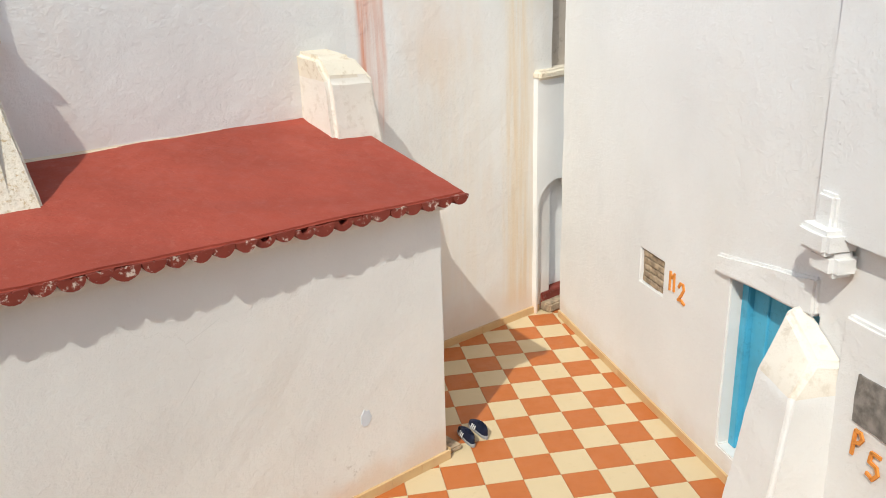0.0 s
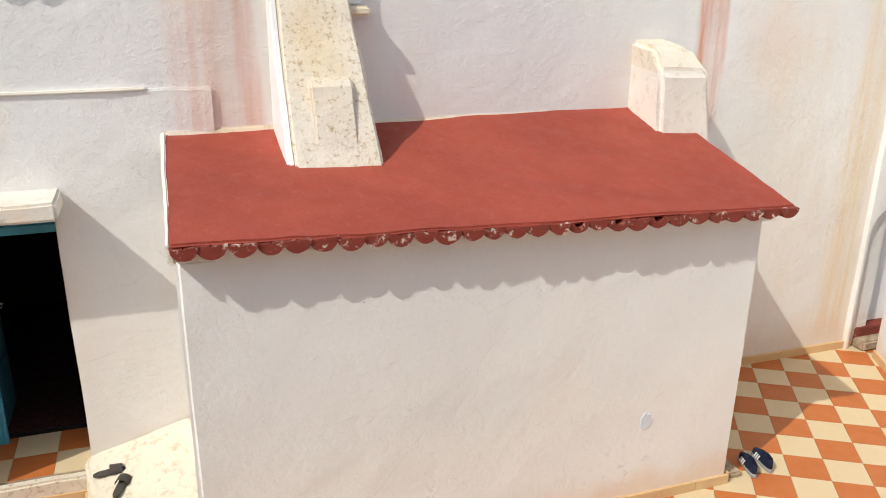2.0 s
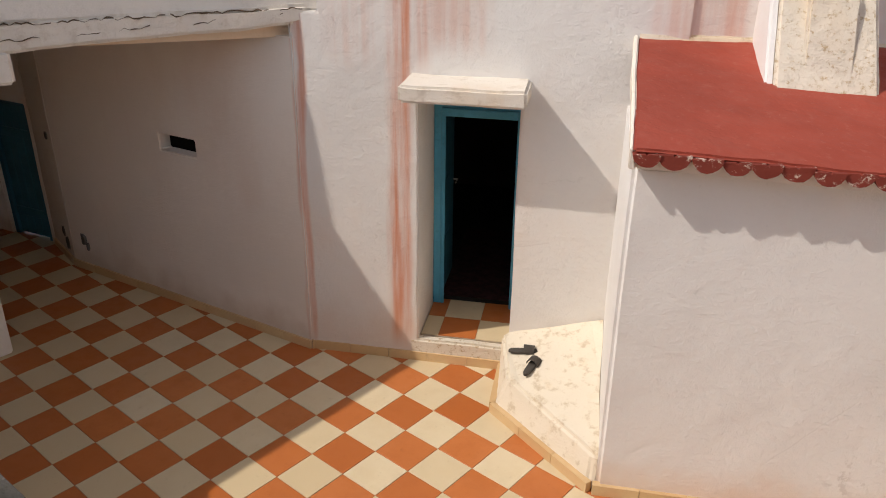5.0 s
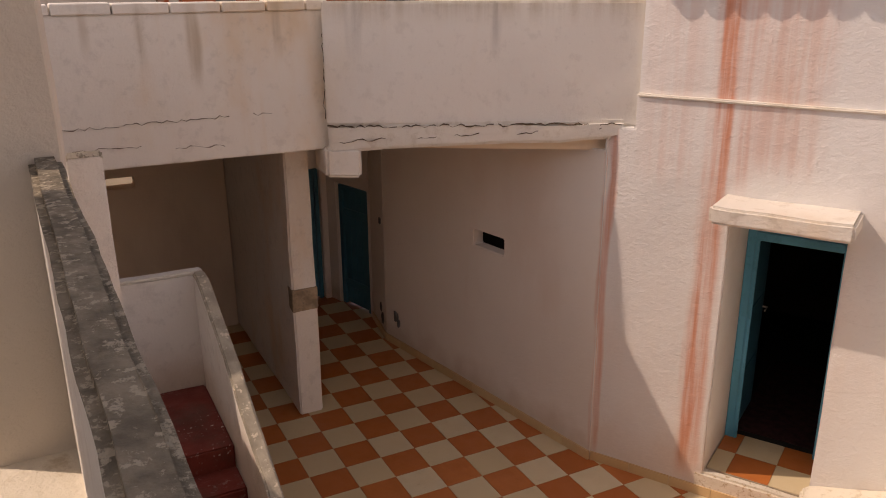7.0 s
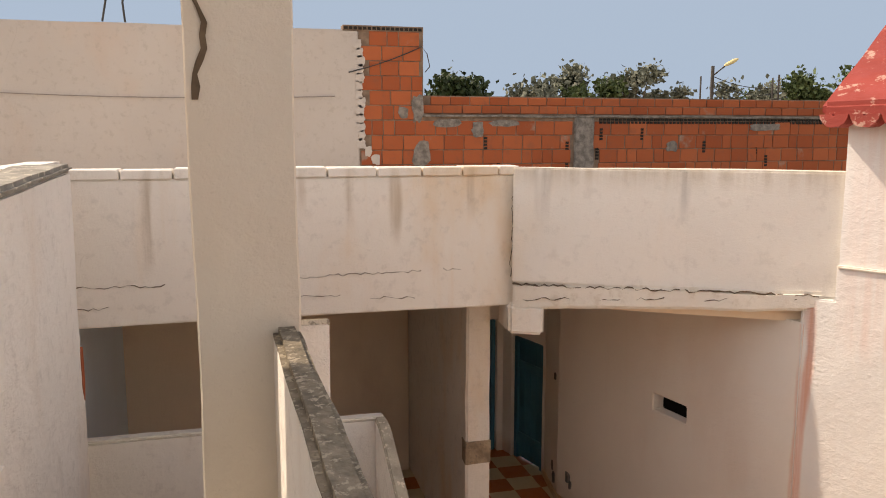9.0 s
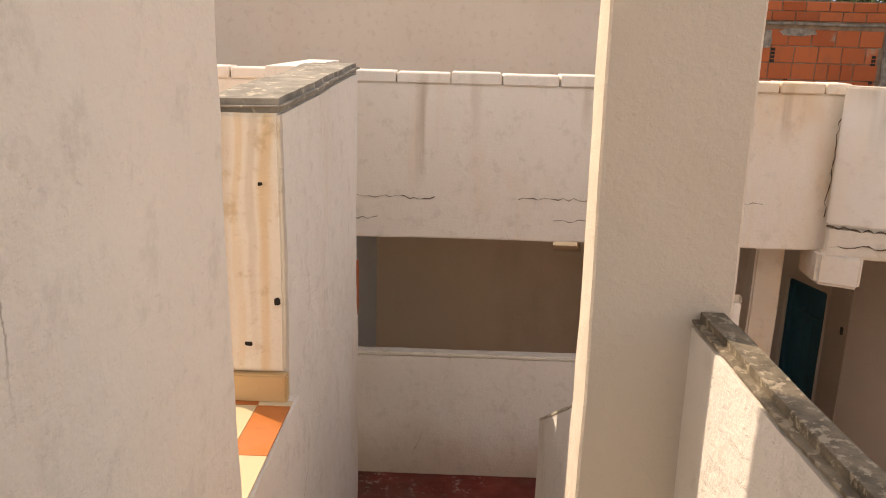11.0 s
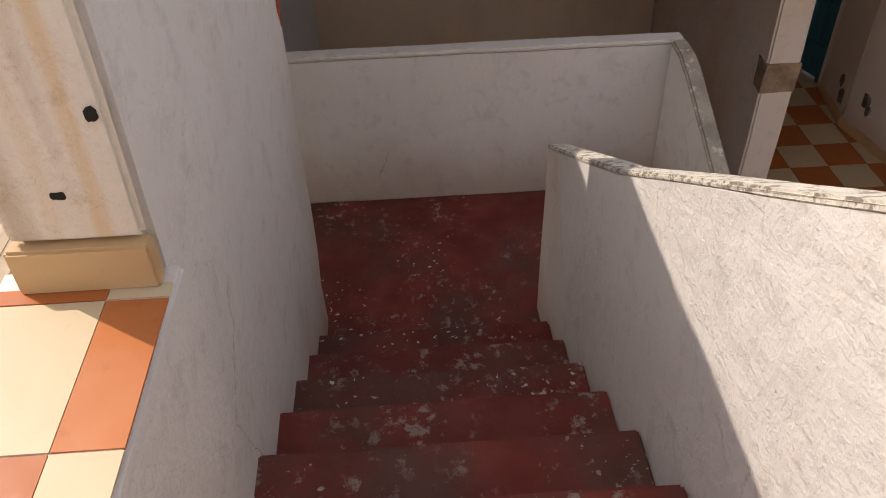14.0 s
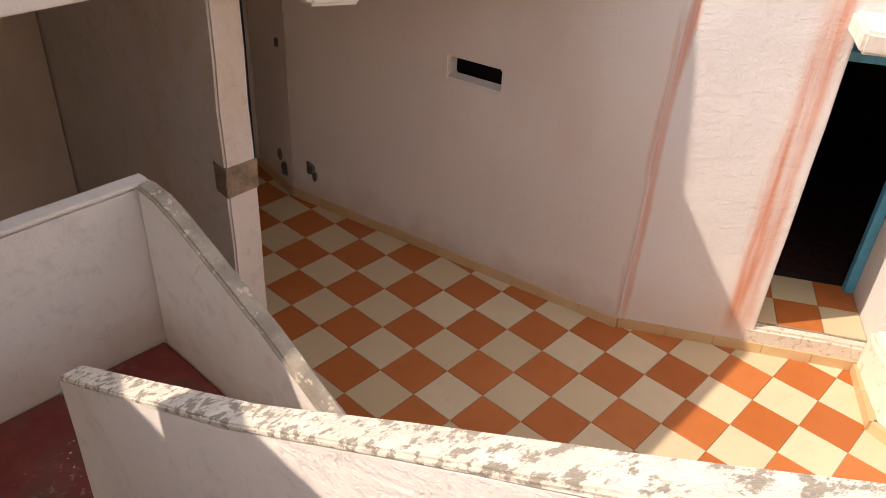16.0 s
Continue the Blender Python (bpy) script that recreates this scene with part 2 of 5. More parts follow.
M_FLAKED = plain("flaked_coping", (0.72, 0.66, 0.55), 0.2, 11, 0.95, 0.2, 60, 0.016, worn=(0.30, 0.265, 0.21), wear=1.0, edge=0.5)
M_COPE = plain("worn_coping", (0.46, 0.40, 0.31), 0.35, 7, 0.95, 0.2, 45, 0.012, worn=(0.72, 0.62, 0.48), wear=0.8)
M_EXPOSED = plain("exposed_masonry", (0.42, 0.32, 0.22), 0.5, 9, 0.95, 0.2, 30, 0.02, worn=(0.2, 0.17, 0.13), wear=0.7)
M_STONE = plain("rubble_stone", (0.50, 0.38, 0.26), 0.5, 14, 0.95, 0.2, 35, 0.015)
M_CRACK = plain("crack_shadow_brown", (0.16, 0.11, 0.07), 0.4, 20, 0.95)
M_SMEAR = plain("pale_blue_smear", (0.66, 0.70, 0.76), 0.1, 12, 0.9)
M_GREYSTONE = plain("exposed_grey_block", (0.30, 0.27, 0.24), 0.5, 12, 0.95, 0.2, 35, 0.02)
M_PEEL = plain("bare_grey_render", (0.22, 0.20, 0.18), 0.4, 9, 0.95)
M_GRAFFITI = plain("orange_paint", (0.80, 0.30, 0.06), 0.2, 9, 0.8)
M_POLE = plain("weathered_pole", (0.10, 0.09, 0.08), 0.4, 6)
M_WIRE = plain("cable_rubber", (0.05, 0.05, 0.05), 0.2, 6, 0.6)
M_WALLWIRE = plain("faded_cable", (0.30, 0.26, 0.24), 0.2, 6, 0.6)
M_NAVY = plain("navy_mesh", (0.012, 0.018, 0.045), 0.3, 20, 0.7, 0.3, 120, 0.002)
M_SOLE = plain("grey_rubber", (0.34, 0.35, 0.36), 0.2, 10, 0.7)
M_STRIPE = plain("white_leather", (0.8, 0.8, 0.8), 0.05, 10, 0.5)
M_SANDAL = plain("grey_brown_rubber", (0.075, 0.065, 0.055), 0.3, 14, 0.75)
M_LAMP = plain("lamp_cover", (0.72, 0.6, 0.3), 0.1, 5, 0.4)
M_BARK = plain("bark", (0.13, 0.10, 0.07), 0.4, 9, 0.9)
M_LEAF_DARK = plain("dark_leaves", (0.035, 0.06, 0.018), 0.5, 2.5, 0.6)
M_LEAF_GREY = plain("grey_green_leaves", (0.2, 0.21, 0.155), 0.4, 2.5, 0.7)
M_LEAF = plain("green_leaves", (0.1, 0.14, 0.05), 0.5, 2.5, 0.6)
M_EARTH = plain("dry_earth", (0.30, 0.23, 0.15), 0.4, 0.6, 0.95)
M_METAL = plain("worn_steel", (0.5, 0.5, 0.5), 0.2, 20, 0.35, 0.5, 50, 0.001, metal=1.0)
M_CARPET = plain("dark_carpet", (0.06, 0.02, 0.02), 0.6, 14, 0.95)


def red_mat(name, base, pale, worn_amount, scale):
    n = Nodes(name, 0.75, 0.3)
    n.scatter()
    col = n.mix(n.ramp(n.noise(1.6, 6, n.mapped((0.5, 1, 1))), 0.3, 0.72), base, tuple(c * 0.78 for c in base))
    col = n.mix(n.math("MULTIPLY", n.ramp(n.noise(scale, 8, None, 0.72), 0.57, 0.63), worn_amount), col, pale)
    col = n.mix(n.math("MULTIPLY", n.ramp(n.noise(60, 3), 0.71, 0.74), 0.7), col, pale)
    h = n.bump(n.noise(5, 6, n.mapped((0.6, 1, 1)), 0.62), 0.6, 0.03)
    return n.done(col, n.bump(n.noise(40, 4), 0.4, 0.005, h), n.ramp(n.noise(6, 4), 0.3, 0.7, 0.6, 0.85))


M_ROOF = red_mat("red_roof_paint", (0.345, 0.064, 0.039), (0.46, 0.2, 0.15), 0.14, 19)
M_EAVE = red_mat("flaking_red_tile", (0.235, 0.042, 0.027), (0.62, 0.5, 0.42), 1.0, 15)
M_CAP = red_mat("peeling_red_tile", (0.36, 0.06, 0.045), (0.62, 0.42, 0.33), 0.65, 7)


def step_mat():
    """Red cement, trodden dark and flecked with spots of whitewash."""
    n = Nodes("worn_red_cement", 0.8, 0.3)
    col = n.mix(n.ramp(n.noise(3.0, 6), 0.3, 0.7), (0.23, 0.042, 0.028), (0.16, 0.032, 0.022))
    dust = n.ramp(n.noise(2.1, 7, None, 0.65), 0.42, 0.66, 0, 0.7)
    col = n.mix(dust, col, (0.105, 0.06, 0.042))
    scuff = n.math("MULTIPLY", n.ramp(n.noise(16, 8, None, 0.72), 0.54, 0.62), n.ramp(n.noise(2.6, 4), 0.46, 0.62))
    col = n.mix(n.math("MULTIPLY", scuff, 0.7), col, (0.36, 0.30, 0.25))
    spots = n.math("MULTIPLY", n.ramp(n.noise(34, 3), 0.63, 0.67), n.ramp(n.noise(1.7, 3), 0.5, 0.64))
    col = n.mix(spots, col, (0.62, 0.56, 0.48))
    h = n.bump(n.noise(6, 6, None, 0.65), 0.5, 0.02)
    return n.done(col, n.bump(n.noise(45, 4), 0.5, 0.005, h), n.ramp(n.noise(6, 4), 0.3, 0.7, 0.6, 0.9))


M_STEP = step_mat()



def brick_mat():
    n = Nodes("hollow_brick", 0.9, 0.2)
    n.scatter()
    col = n.mix(n.random(), (0.46, 0.13, 0.055), (0.34, 0.085, 0.035))
    col = n.mix(n.ramp(n.noise(7, 6, None, 0.65), 0.5, 0.75, 0, 0.6), col, (0.26, 0.10, 0.06))
    col = n.mix(n.ramp(n.noise(2.1, 6), 0.64, 0.74, 0, 0.75), col, (0.32, 0.28, 0.23))
    return n.done(col, n.bump(n.noise(30, 4), 0.4, 0.006))


M_BRICK = brick_mat()
M_MORTAR = plain("mortar", (0.27, 0.19, 0.14), 0.4, 8, 0.95)


# ---- mesh helpers ----
def UV(u, v, z=0.0):
    """A place from the frame of the hut and the door wall, which is turned 30 degrees."""
    return Vector((COS * u - SIN * v, SIN * u + COS * v, z))


def link(name, bm, mat, smooth=False):
    bmesh.ops.recalc_face_normals(bm, faces=bm.faces)
    for e in bm.edges:
        e.smooth = e.calc_face_angle(0) < 0.42
    me = bpy.data.meshes.new(name)
    bm.to_mesh(me)
    bm.free()
    for m in (mat if isinstance(mat, (list, tuple)) else [mat]):
        me.materials.append(m)
    if smooth:
        for p in me.polygons:
            p.use_smooth = True
    return new(name, me)


def part(name, bm, mat, parent=None, label="", smooth=False):
    ob = link(name, bm, mat, smooth)
    ob.parent = parent
    return tagged(ob, label) if label else ob


def thing(name, place, label, category, group=""):
    ob = new(name)
    ob.matrix_world = Matrix.Translation(place)
    return tagged(ob, label, category, group)


def struct(name, bm, mat, label, category, smooth=False):
    return tagged(link(name, bm, mat, smooth), label, category, kind="structure")


def solid(bm, low, high):
    """A solid between two rings of points of the same count."""
    a = [bm.verts.new(p) for p in low]
    b = [bm.verts.new(p) for p in high]
    n = len(a)
    bm.faces.new(a[::-1])
    bm.faces.new(b)
    for i in range(n):
        bm.faces.new((a[i], a[(i + 1) % n], b[(i + 1) % n], b[i]))
    return bm


def prism(pts, z0, z1, bm=None):
    bm = bm or bmesh.new()
    return solid(bm, [(x, y, z0) for x, y in pts], [(x, y, z1) for x, y in pts])


def box(x0, x1, y0, y1, z0, z1, bm=None):
    return prism([(x0, y0), (x1, y0), (x1, y1), (x0, y1)], z0, z1, bm)


def ubox(u0, u1, v0, v1, z0, z1, bm=None):
    return prism([UV(u, v)[:2] for u, v in ((u0, v0), (u1, v0), (u1, v1), (u0, v1))], z0, z1, bm)


def side(pts, y0, y1, bm=None):
    """A solid from an outline in x and z, between two values of y."""
    bm = bm or bmesh.new()
    return solid(bm, [(x, y0, z) for x, z in pts], [(x, y1, z) for x, z in pts])


def line_box(p, q, thick, z0, z1, bm=None):
    """A wall from p to q, its face on the line, thickened to the left of the way."""
    p, q = Vector(p), Vector(q)
    d = (q - p).normalized()
    n = Vector((-d.y, d.x)) * thick
    return prism([tuple(p), tuple(q), tuple(q + n), tuple(p + n)], z0, z1, bm)


def soften(bm, width=0.015, segments=2, cut=0.0, shake=0.0, seed=0.0):
    """Rounds the edges; cut: the size of the pieces that faces are split into, shake: how far they are pushed about."""
    bmesh.ops.remove_doubles(bm, verts=bm.verts, dist=0.0005)
    bmesh.ops.recalc_face_normals(bm, faces=bm.faces)
    edges = [e for e in bm.edges if len(e.link_faces) == 2 and e.calc_face_angle(0) > 0.5]
    if width:
        bmesh.ops.bevel(bm, geom=edges, offset=width, segments=segments, affect="EDGES", clamp_overlap=True)
    if cut:
        for _ in range(9):
            long = [e for e in bm.edges if e.calc_length() > cut * 1.6]
            if not long or len(bm.verts) > 9000:
                break
            bmesh.ops.subdivide_edges(bm, edges=long, cuts=1, use_grid_fill=True)
    if shake:
        for v in bm.verts:
            p = v.co * 2.1 + Vector((seed, 7.3, 1.9))
            q = v.co * 9.0 + Vector((seed, 1.3, 4.9))
            v.co += (noise.noise_vector(p) + 0.45 * noise.noise_vector(q)) * shake
    return bm


def tube(points, radius, bm=None, sides=6):
    bm = bm or bmesh.new()
    rings = []
    for i, p in enumerate(points):
        p = Vector(p)
        a = Vector(points[max(0, i - 1)])
        b = Vector(points[min(len(points) - 1, i + 1)])
        d = (b - a).normalized()
        s = d.orthogonal().normalized()
        t = d.cross(s)
        r = radius[i] if isinstance(radius, (list, tuple)) else radius
        rings.append([bm.verts.new(p + (s * math.cos(k * math.tau / sides) + t * math.sin(k * math.tau / sides)) * r) for k in range(sides)])
    for a, b in zip(rings, rings[1:]):
        for k in range(sides):
            best = k
            bm.faces.new((a[k], a[(k + 1) % sides], b[(best + 1) % sides], b[best]))
    bm.faces.new(rings[0][::-1])
    bm.faces.new(rings[-1])
    return bm


def inside(pt, poly):
    x, y = pt
    hit = False
    for (x0, y0), (x1, y1) in zip(poly, poly[1:] + poly[:1]):
        if (y0 > y) != (y1 > y) and x < (x1 - x0) * (y - y0) / (y1 - y0) + x0:
            hit = not hit
    return hit


def holed(p, q, thick, z0, z1, holes=()):
    """An upright wall whose face runs from p to q, thickened to the left, with openings (from, to, bottom, top) through it."""
    p, q = Vector(p), Vector(q)
    length = (q - p).length
    d = (q - p) / length
    n = Vector((-d.y, d.x)) * thick
    ss = sorted({0.0, length, *[h[0] for h in holes], *[h[1] for h in holes]})
    zs = sorted({z0, z1, *[h[2] for h in holes], *[h[3] for h in holes]})
    ss = [s for s in ss if 0 <= s <= length]
    zs = [z for z in zs if z0 <= z <= z1]
    bm = bmesh.new()
    seen = {}

    def vert(i, k, back):
        key = (i, k, back)
        if key not in seen:
            w = p + d * ss[i] + (n if back else Vector((0, 0)))
            seen[key] = bm.verts.new((w.x, w.y, zs[k]))
        return seen[key]

    def full(i, k):
        if not (0 <= i < len(ss) - 1 and 0 <= k < len(zs) - 1):
            return False
        s, z = (ss[i] + ss[i + 1]) / 2, (zs[k] + zs[k + 1]) / 2
        return not any(a < s < b and c < z < e for a, b, c, e in holes)

    for i in range(len(ss) - 1):
        for k in range(len(zs) - 1):
            if not full(i, k):
                continue
            for back in (0, 1):
                bm.faces.new([vert(i, k, back), vert(i + 1, k, back), vert(i + 1, k + 1, back), vert(i, k + 1, back)])
            for (di, dk), e in (((-1, 0), ((i, k), (i, k + 1))), ((1, 0), ((i + 1, k), (i + 1, k + 1))), ((0, -1), ((i, k), (i + 1, k))), ((0, 1), ((i, k + 1), (i + 1, k + 1)))):
                if not full(i + di, k + dk):
                    (a, b), (c, f) = e
                    bm.faces.new([vert(a, b, 0), vert(c, f, 0), vert(c, f, 1), vert(a, b, 1)])
    return bm


# ---- ground and courtyard floor ----
bm = bmesh.new()
for a in ((-400, -400), (400, -400), (400, 400), (-400, 400)):
    bm.verts.new((*a, -0.25))
bm.faces.new(bm.verts)
struct("ground", bm, M_EARTH, "dry bare earth around the house", "ground")
YARD = [(-4.3, -3.9), (-0.6, -3.9), (-0.6, -1.25), (2.6, -1.25), (2.6, -2.25), (9.5, -2.25), (8.95, 6.6), tuple(UV(11.5, 1.6)[:2]), tuple(UV(7.9, 1.6)[:2]),
        tuple(UV(7.9, -0.2)[:2]), tuple(UV(3.9, -0.2)[:2]), (2.4, 2.05), (2.1, 2.6), (0.5, 1.8), (-4.3, 1.0)]
floor = struct("floor", prism([(-4.4, -4.4), (9.6, -4.4), (9.6, 8), (-4.4, 8)], -0.2, -0.006), M_GROUT, "checkered orange and cream tiled courtyard floor", "floor")

# ---- house wall with the open door, and the wall behind the hut ----
wall_door = struct("wall_north", soften(holed(UV(1.26, 1.14)[:2], UV(4.2, 1.14)[:2], 0.75, 0, 3.2, [(1.0, 1.79, 0.16, 2.38), (-0.1, 0.23, 2.95, 3.3)]), 0.012, 2, 0.3, 0.008),
                   M_DOORWALL, "whitewashed house wall with rust-red run-off stains", "wall")
BACK = [UV(4.19, 1.165)[:2], UV(8.31, 1.46)[:2], UV(8.31, 1.9)[:2], UV(4.19, 1.6)[:2]]
struct("wall_north_upper", soften(ubox(1.5, 4.2, 1.166, 1.6, 3.18, 4.25), 0.0, 2, 0.3, 0.007), M_DOORWALL, "upper whitewashed house wall with rusty streaks", "wall")
struct("wall_behind_hut", soften(prism(BACK, 0, 4.6), 0.0, 2, 0.3, 0.007), M_DOORWALL, "whitewashed house wall above the red roof", "wall")
struct("wall_back", soften(ubox(8.30, 11.16, 1.462, 1.9, 0, 4.6), 0.012, 2, 0.35, 0.010), M_DOORWALL, "tall pale wall with ochre streaks", "wall")
struct("wall_door_ledge", soften(ubox(1.49, 3.76, 1.12, 1.2, 3.19, 3.215), 0.01, 2, 0.2, 0.012), M_LEDGE, "thin ochre plaster ledge along the wall", "ledge")

# roof over the house
bm = solid(bmesh.new(), [UV(1.36, 1.02, 4.24), UV(2.9, 1.02, 4.24), UV(2.9, 2.4, 5.0), UV(1.36, 2.4, 5.0)],
           [UV(1.36, 1.02, 4.36), UV(2.9, 1.02, 4.36), UV(2.9, 2.4, 5.12), UV(1.36, 2.4, 5.12)])
house_roof = struct("roof_house", soften(bm, 0.03, 2, 0.3, 0.02), M_CAP, "peeling red-painted tile roof of the house", "roof")


def eave_tile(radius, length, seed, hollow=0.12):
    """A clay channel tile end: a half pipe, round side down."""
    rnd = random.Random(seed)
    bm = bmesh.new()
    rings = []
    for v in (0.0, 0.08, length):
        ring = []
        for k in range(9):
            a = math.pi * k / 8
            r = radius * (1 + rnd.uniform(-0.03, 0.03))
            ring.append(Vector((math.cos(a) * r, v, -math.sin(a) * r * 0.95)))
        inner = [Vector((p.x * hollow, p.y, p.z * hollow)) for p in ring]
        rings.append([bm.verts.new(p) for p in ring + inner[::-1]])
    m = len(rings[0])
    for a, b in zip(rings, rings[1:]):
        for k in range(m):
            bm.faces.new((a[k], a[(k + 1) % m], b[(k + 1) % m], b[k]))
    bm.faces.new(rings[0])
    bm.faces.new(rings[-1][::-1])
    return bm


TURN30 = Matrix.Rotation(radians(30), 4, "Z")
for k in range(8):
    ob = part("eave_tile", eave_tile(0.095, 0.3, 50 + k), M_CAP, house_roof)
    ob.matrix_world = Matrix.Translation(UV(1.46 + 0.2 * k, 0.98, 4.28)) @ TURN30

# ---- doorway: sill, lintel slab, blue frame, open leaf, dark room ----
struct("door_sill", soften(ubox(2.18, 3.08, 1.132, 1.225, 0.0, 0.212), 0.02, 2, 0.12, 0.008), M_OLDWALL, "worn cement sill of the doorway", "sill")
lintel = tagged(link("lintel_slab", soften(ubox(2.20, 3.12, 0.76, 1.16, 2.41, 2.54), 0.02, 2, 0.12, 0.010), M_LEDGE), "thick ochre cement slab over the open door", "lintel")
door_1 = tagged(new("door_1"), "open blue-painted wooden door in a deep doorway", "door", kind="structure")
door_1.matrix_world = Matrix.Translation(UV(2.6, 1.8, 0.2))


def frame_parts(parent, u0, u1, v0, v1, z0, z1, w, mat):
    for name, b in (("jamb", (u0, u0 + w, z0, z1)), ("jamb", (u1 - w, u1, z0, z1)), ("head", (u0 + w, u1 - w, z1 - w, z1))):
        ob = part(name, soften(ubox(b[0], b[1], v0, v1, b[2], b[3]), 0.006, 2), mat, parent)
        ob.matrix_parent_inverse = parent.matrix_world.inverted()


frame_parts(door_1, 2.262, 3.046, 1.80, 1.88, 0.2, 2.37, 0.07, M_BLUE)


def child_part(name, bm, mat, parent, label="", smooth=False):
    """A part built in world coordinates."""
    ob = part(name, bm, mat, parent, label, smooth)
    ob.matrix_parent_inverse = parent.matrix_world.inverted()
    return ob


child_part("frame_bead", soften(ubox(2.332, 2.362, 1.79, 1.83, 0.215, 2.1), 0.008, 2), M_BLUE, door_1)
leaf = child_part("door_leaf", soften(ubox(2.275, 2.315, 1.885, 2.54, 0.225, 2.05), 0.006, 2), M_BLUE_SHADED, door_1, "blue wooden leaf swung into the dark room")
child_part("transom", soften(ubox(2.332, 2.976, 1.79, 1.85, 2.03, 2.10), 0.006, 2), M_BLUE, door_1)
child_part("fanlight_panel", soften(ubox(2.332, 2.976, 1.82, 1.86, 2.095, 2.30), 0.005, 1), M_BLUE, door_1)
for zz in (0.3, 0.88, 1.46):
    child_part("panel", soften(ubox(2.313, 2.323, 1.95, 2.47, zz, zz + 0.48), 0.006, 1), M_BLUE_SHADED, leaf)
child_part("handle", tube([UV(2.315, 2.46, 1.22), UV(2.365, 2.46, 1.22), UV(2.365, 2.36, 1.22)], 0.009), M_METAL, leaf, "small steel lever handle")
# The room's darkness is in the colour of its floor, walls and ceiling.
struct("room_floor", ubox(1.2, 5.5, 1.885, 5.0, 0.05, 0.19), M_SHADE_BLACK, "room floor coloured near-black for its shade", "floor")
struct("room_shell", holed(UV(1.0, 5.0)[:2], UV(6.0, 5.0)[:2], 0.2, 0, 3.0), M_SHADE_BLACK, "room back wall coloured near-black for shade", "wall")
struct("room_side_west", ubox(1.0, 1.2, 1.6, 5.0, 0, 3.0), M_SHADE_BLACK, "room side wall coloured near-black for shade", "wall")
struct("room_side_east", ubox(5.5, 5.7, 1.6, 5.0, 0, 3.0), M_SHADE_BLACK, "room side wall coloured near-black for shade", "wall")
struct("room_ceiling", ubox(1.0, 6.0, 1.59, 5.2, 2.9, 3.05), M_SHADE_BLACK, "room ceiling coloured near-black for shade", "ceiling")
tagged(link("rug", soften(ubox(2.3, 3.6, 2.0, 3.6, 0.191, 0.205), 0.004, 1), M_CARPET), "dark patterned rug on the floor of the room", "rug")

# ---- passage wall with the slot window ----
P_W, P_E = Vector((-2.6, 1.03)), Vector((0.55, 1.62))
Q_W, K_W = Vector((-4.3, 0.86)), Vector((-3.28, 1.14))
LEN_P = (P_E - P_W).length
S0 = (-1.04 + 2.6) / 3.15 * LEN_P
wall_passage = struct("wall_passage", soften(holed(P_W, P_E, 0.13, 0, 2.76, [(S0, S0 + 0.44, 1.585, 1.745)]), 0.01, 2, 0.3, 0.006),
                      M_HOLEWALL, "pinkish whitewashed passage wall with peeling base", "wall")
struct("wall_passage_far", soften(holed(Q_W, K_W, 0.13, 0, 2.76, [(0.36, 1.0, -0.01, 1.62)]), 0.01, 2, 0.3, 0.005), M_HOLEWALL, "shaded far end of the passage wall", "wall")
struct("wall_passage_joint", soften(line_box(K_W, P_W, 0.13, 0, 2.76), 0.01, 2, 0.3, 0.005), M_HOLEWALL, "short shaded stretch of the passage wall", "wall")
bend = [(0.55, 1.62), tuple(UV(1.27, 1.14)[:2]), tuple(UV(1.27, 1.59)[:2]), (0.4, 2.0)]
struct("wall_bend", prism(bend, 0, 2.9), M_DOORWALL, "rounded bend of the whitewashed wall", "wall")
# Sheet painted near-black where the slot shows only shade.
struct("slot_backing", line_box(P_W + Vector((-1.5, 0.6)), P_E + Vector((-0.2, 0.7)), 0.05, 0, 2.7), M_SHADE_BLACK, "near-black sheet for the shade behind the slot window", "wall")
struct("wall_passage_end", soften(holed((-4.15, -0.3), (-4.15, 1.0), 0.25, 0, 2.76, [(0.62, 1.12, -0.01, 1.78)]), 0.01), M_HOLEWALL, "end wall of the covered passage", "wall")


def plank_door(name, p, q, z1, label):
    """A ledged door of upright boards in a frame, between two floor points."""
    p, q = Vector(p), Vector(q)
    ob = tagged(new(name), label, "door", kind="structure")
    ob.matrix_world = Matrix.Translation((*((p + q) / 2), 0))
    d = (q - p)
    for a, b in ((0.0, 0.11), (0.89, 1.0)):
        child_part("jamb", soften(line_box(p + d * a, p + d * b, 0.06, 0, z1), 0.006, 2), M_BLUE_SHADED, ob)
    child_part("head", soften(line_box(p + d * 0.11, p + d * 0.89, 0.06, z1 - 0.07, z1), 0.006, 2), M_BLUE_SHADED, ob)
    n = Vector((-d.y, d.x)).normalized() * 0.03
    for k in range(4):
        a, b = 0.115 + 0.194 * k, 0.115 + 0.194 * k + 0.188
        child_part("board", soften(line_box(p + d * a + n, p + d * b + n, 0.03, 0.02, z1 - 0.075), 0.005, 1), M_BLUE_SHADED, ob)
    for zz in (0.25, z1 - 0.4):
        child_part("ledge", soften(line_box(p + d * 0.13 + n * 0.4, p + d * 0.87 + n * 0.4, 0.025, zz, zz + 0.1), 0.005, 1), M_BLUE_SHADED, ob)
    return ob


d_p = (K_W - Q_W).normalized()
n_p = Vector((-d_p.y, d_p.x))
plank_door("door_2", Q_W + d_p * 0.37 + n_p * 0.03, Q_W + d_p * 0.99 + n_p * 0.03, 1.60, "closed dark-blue wooden door in the shaded passage")
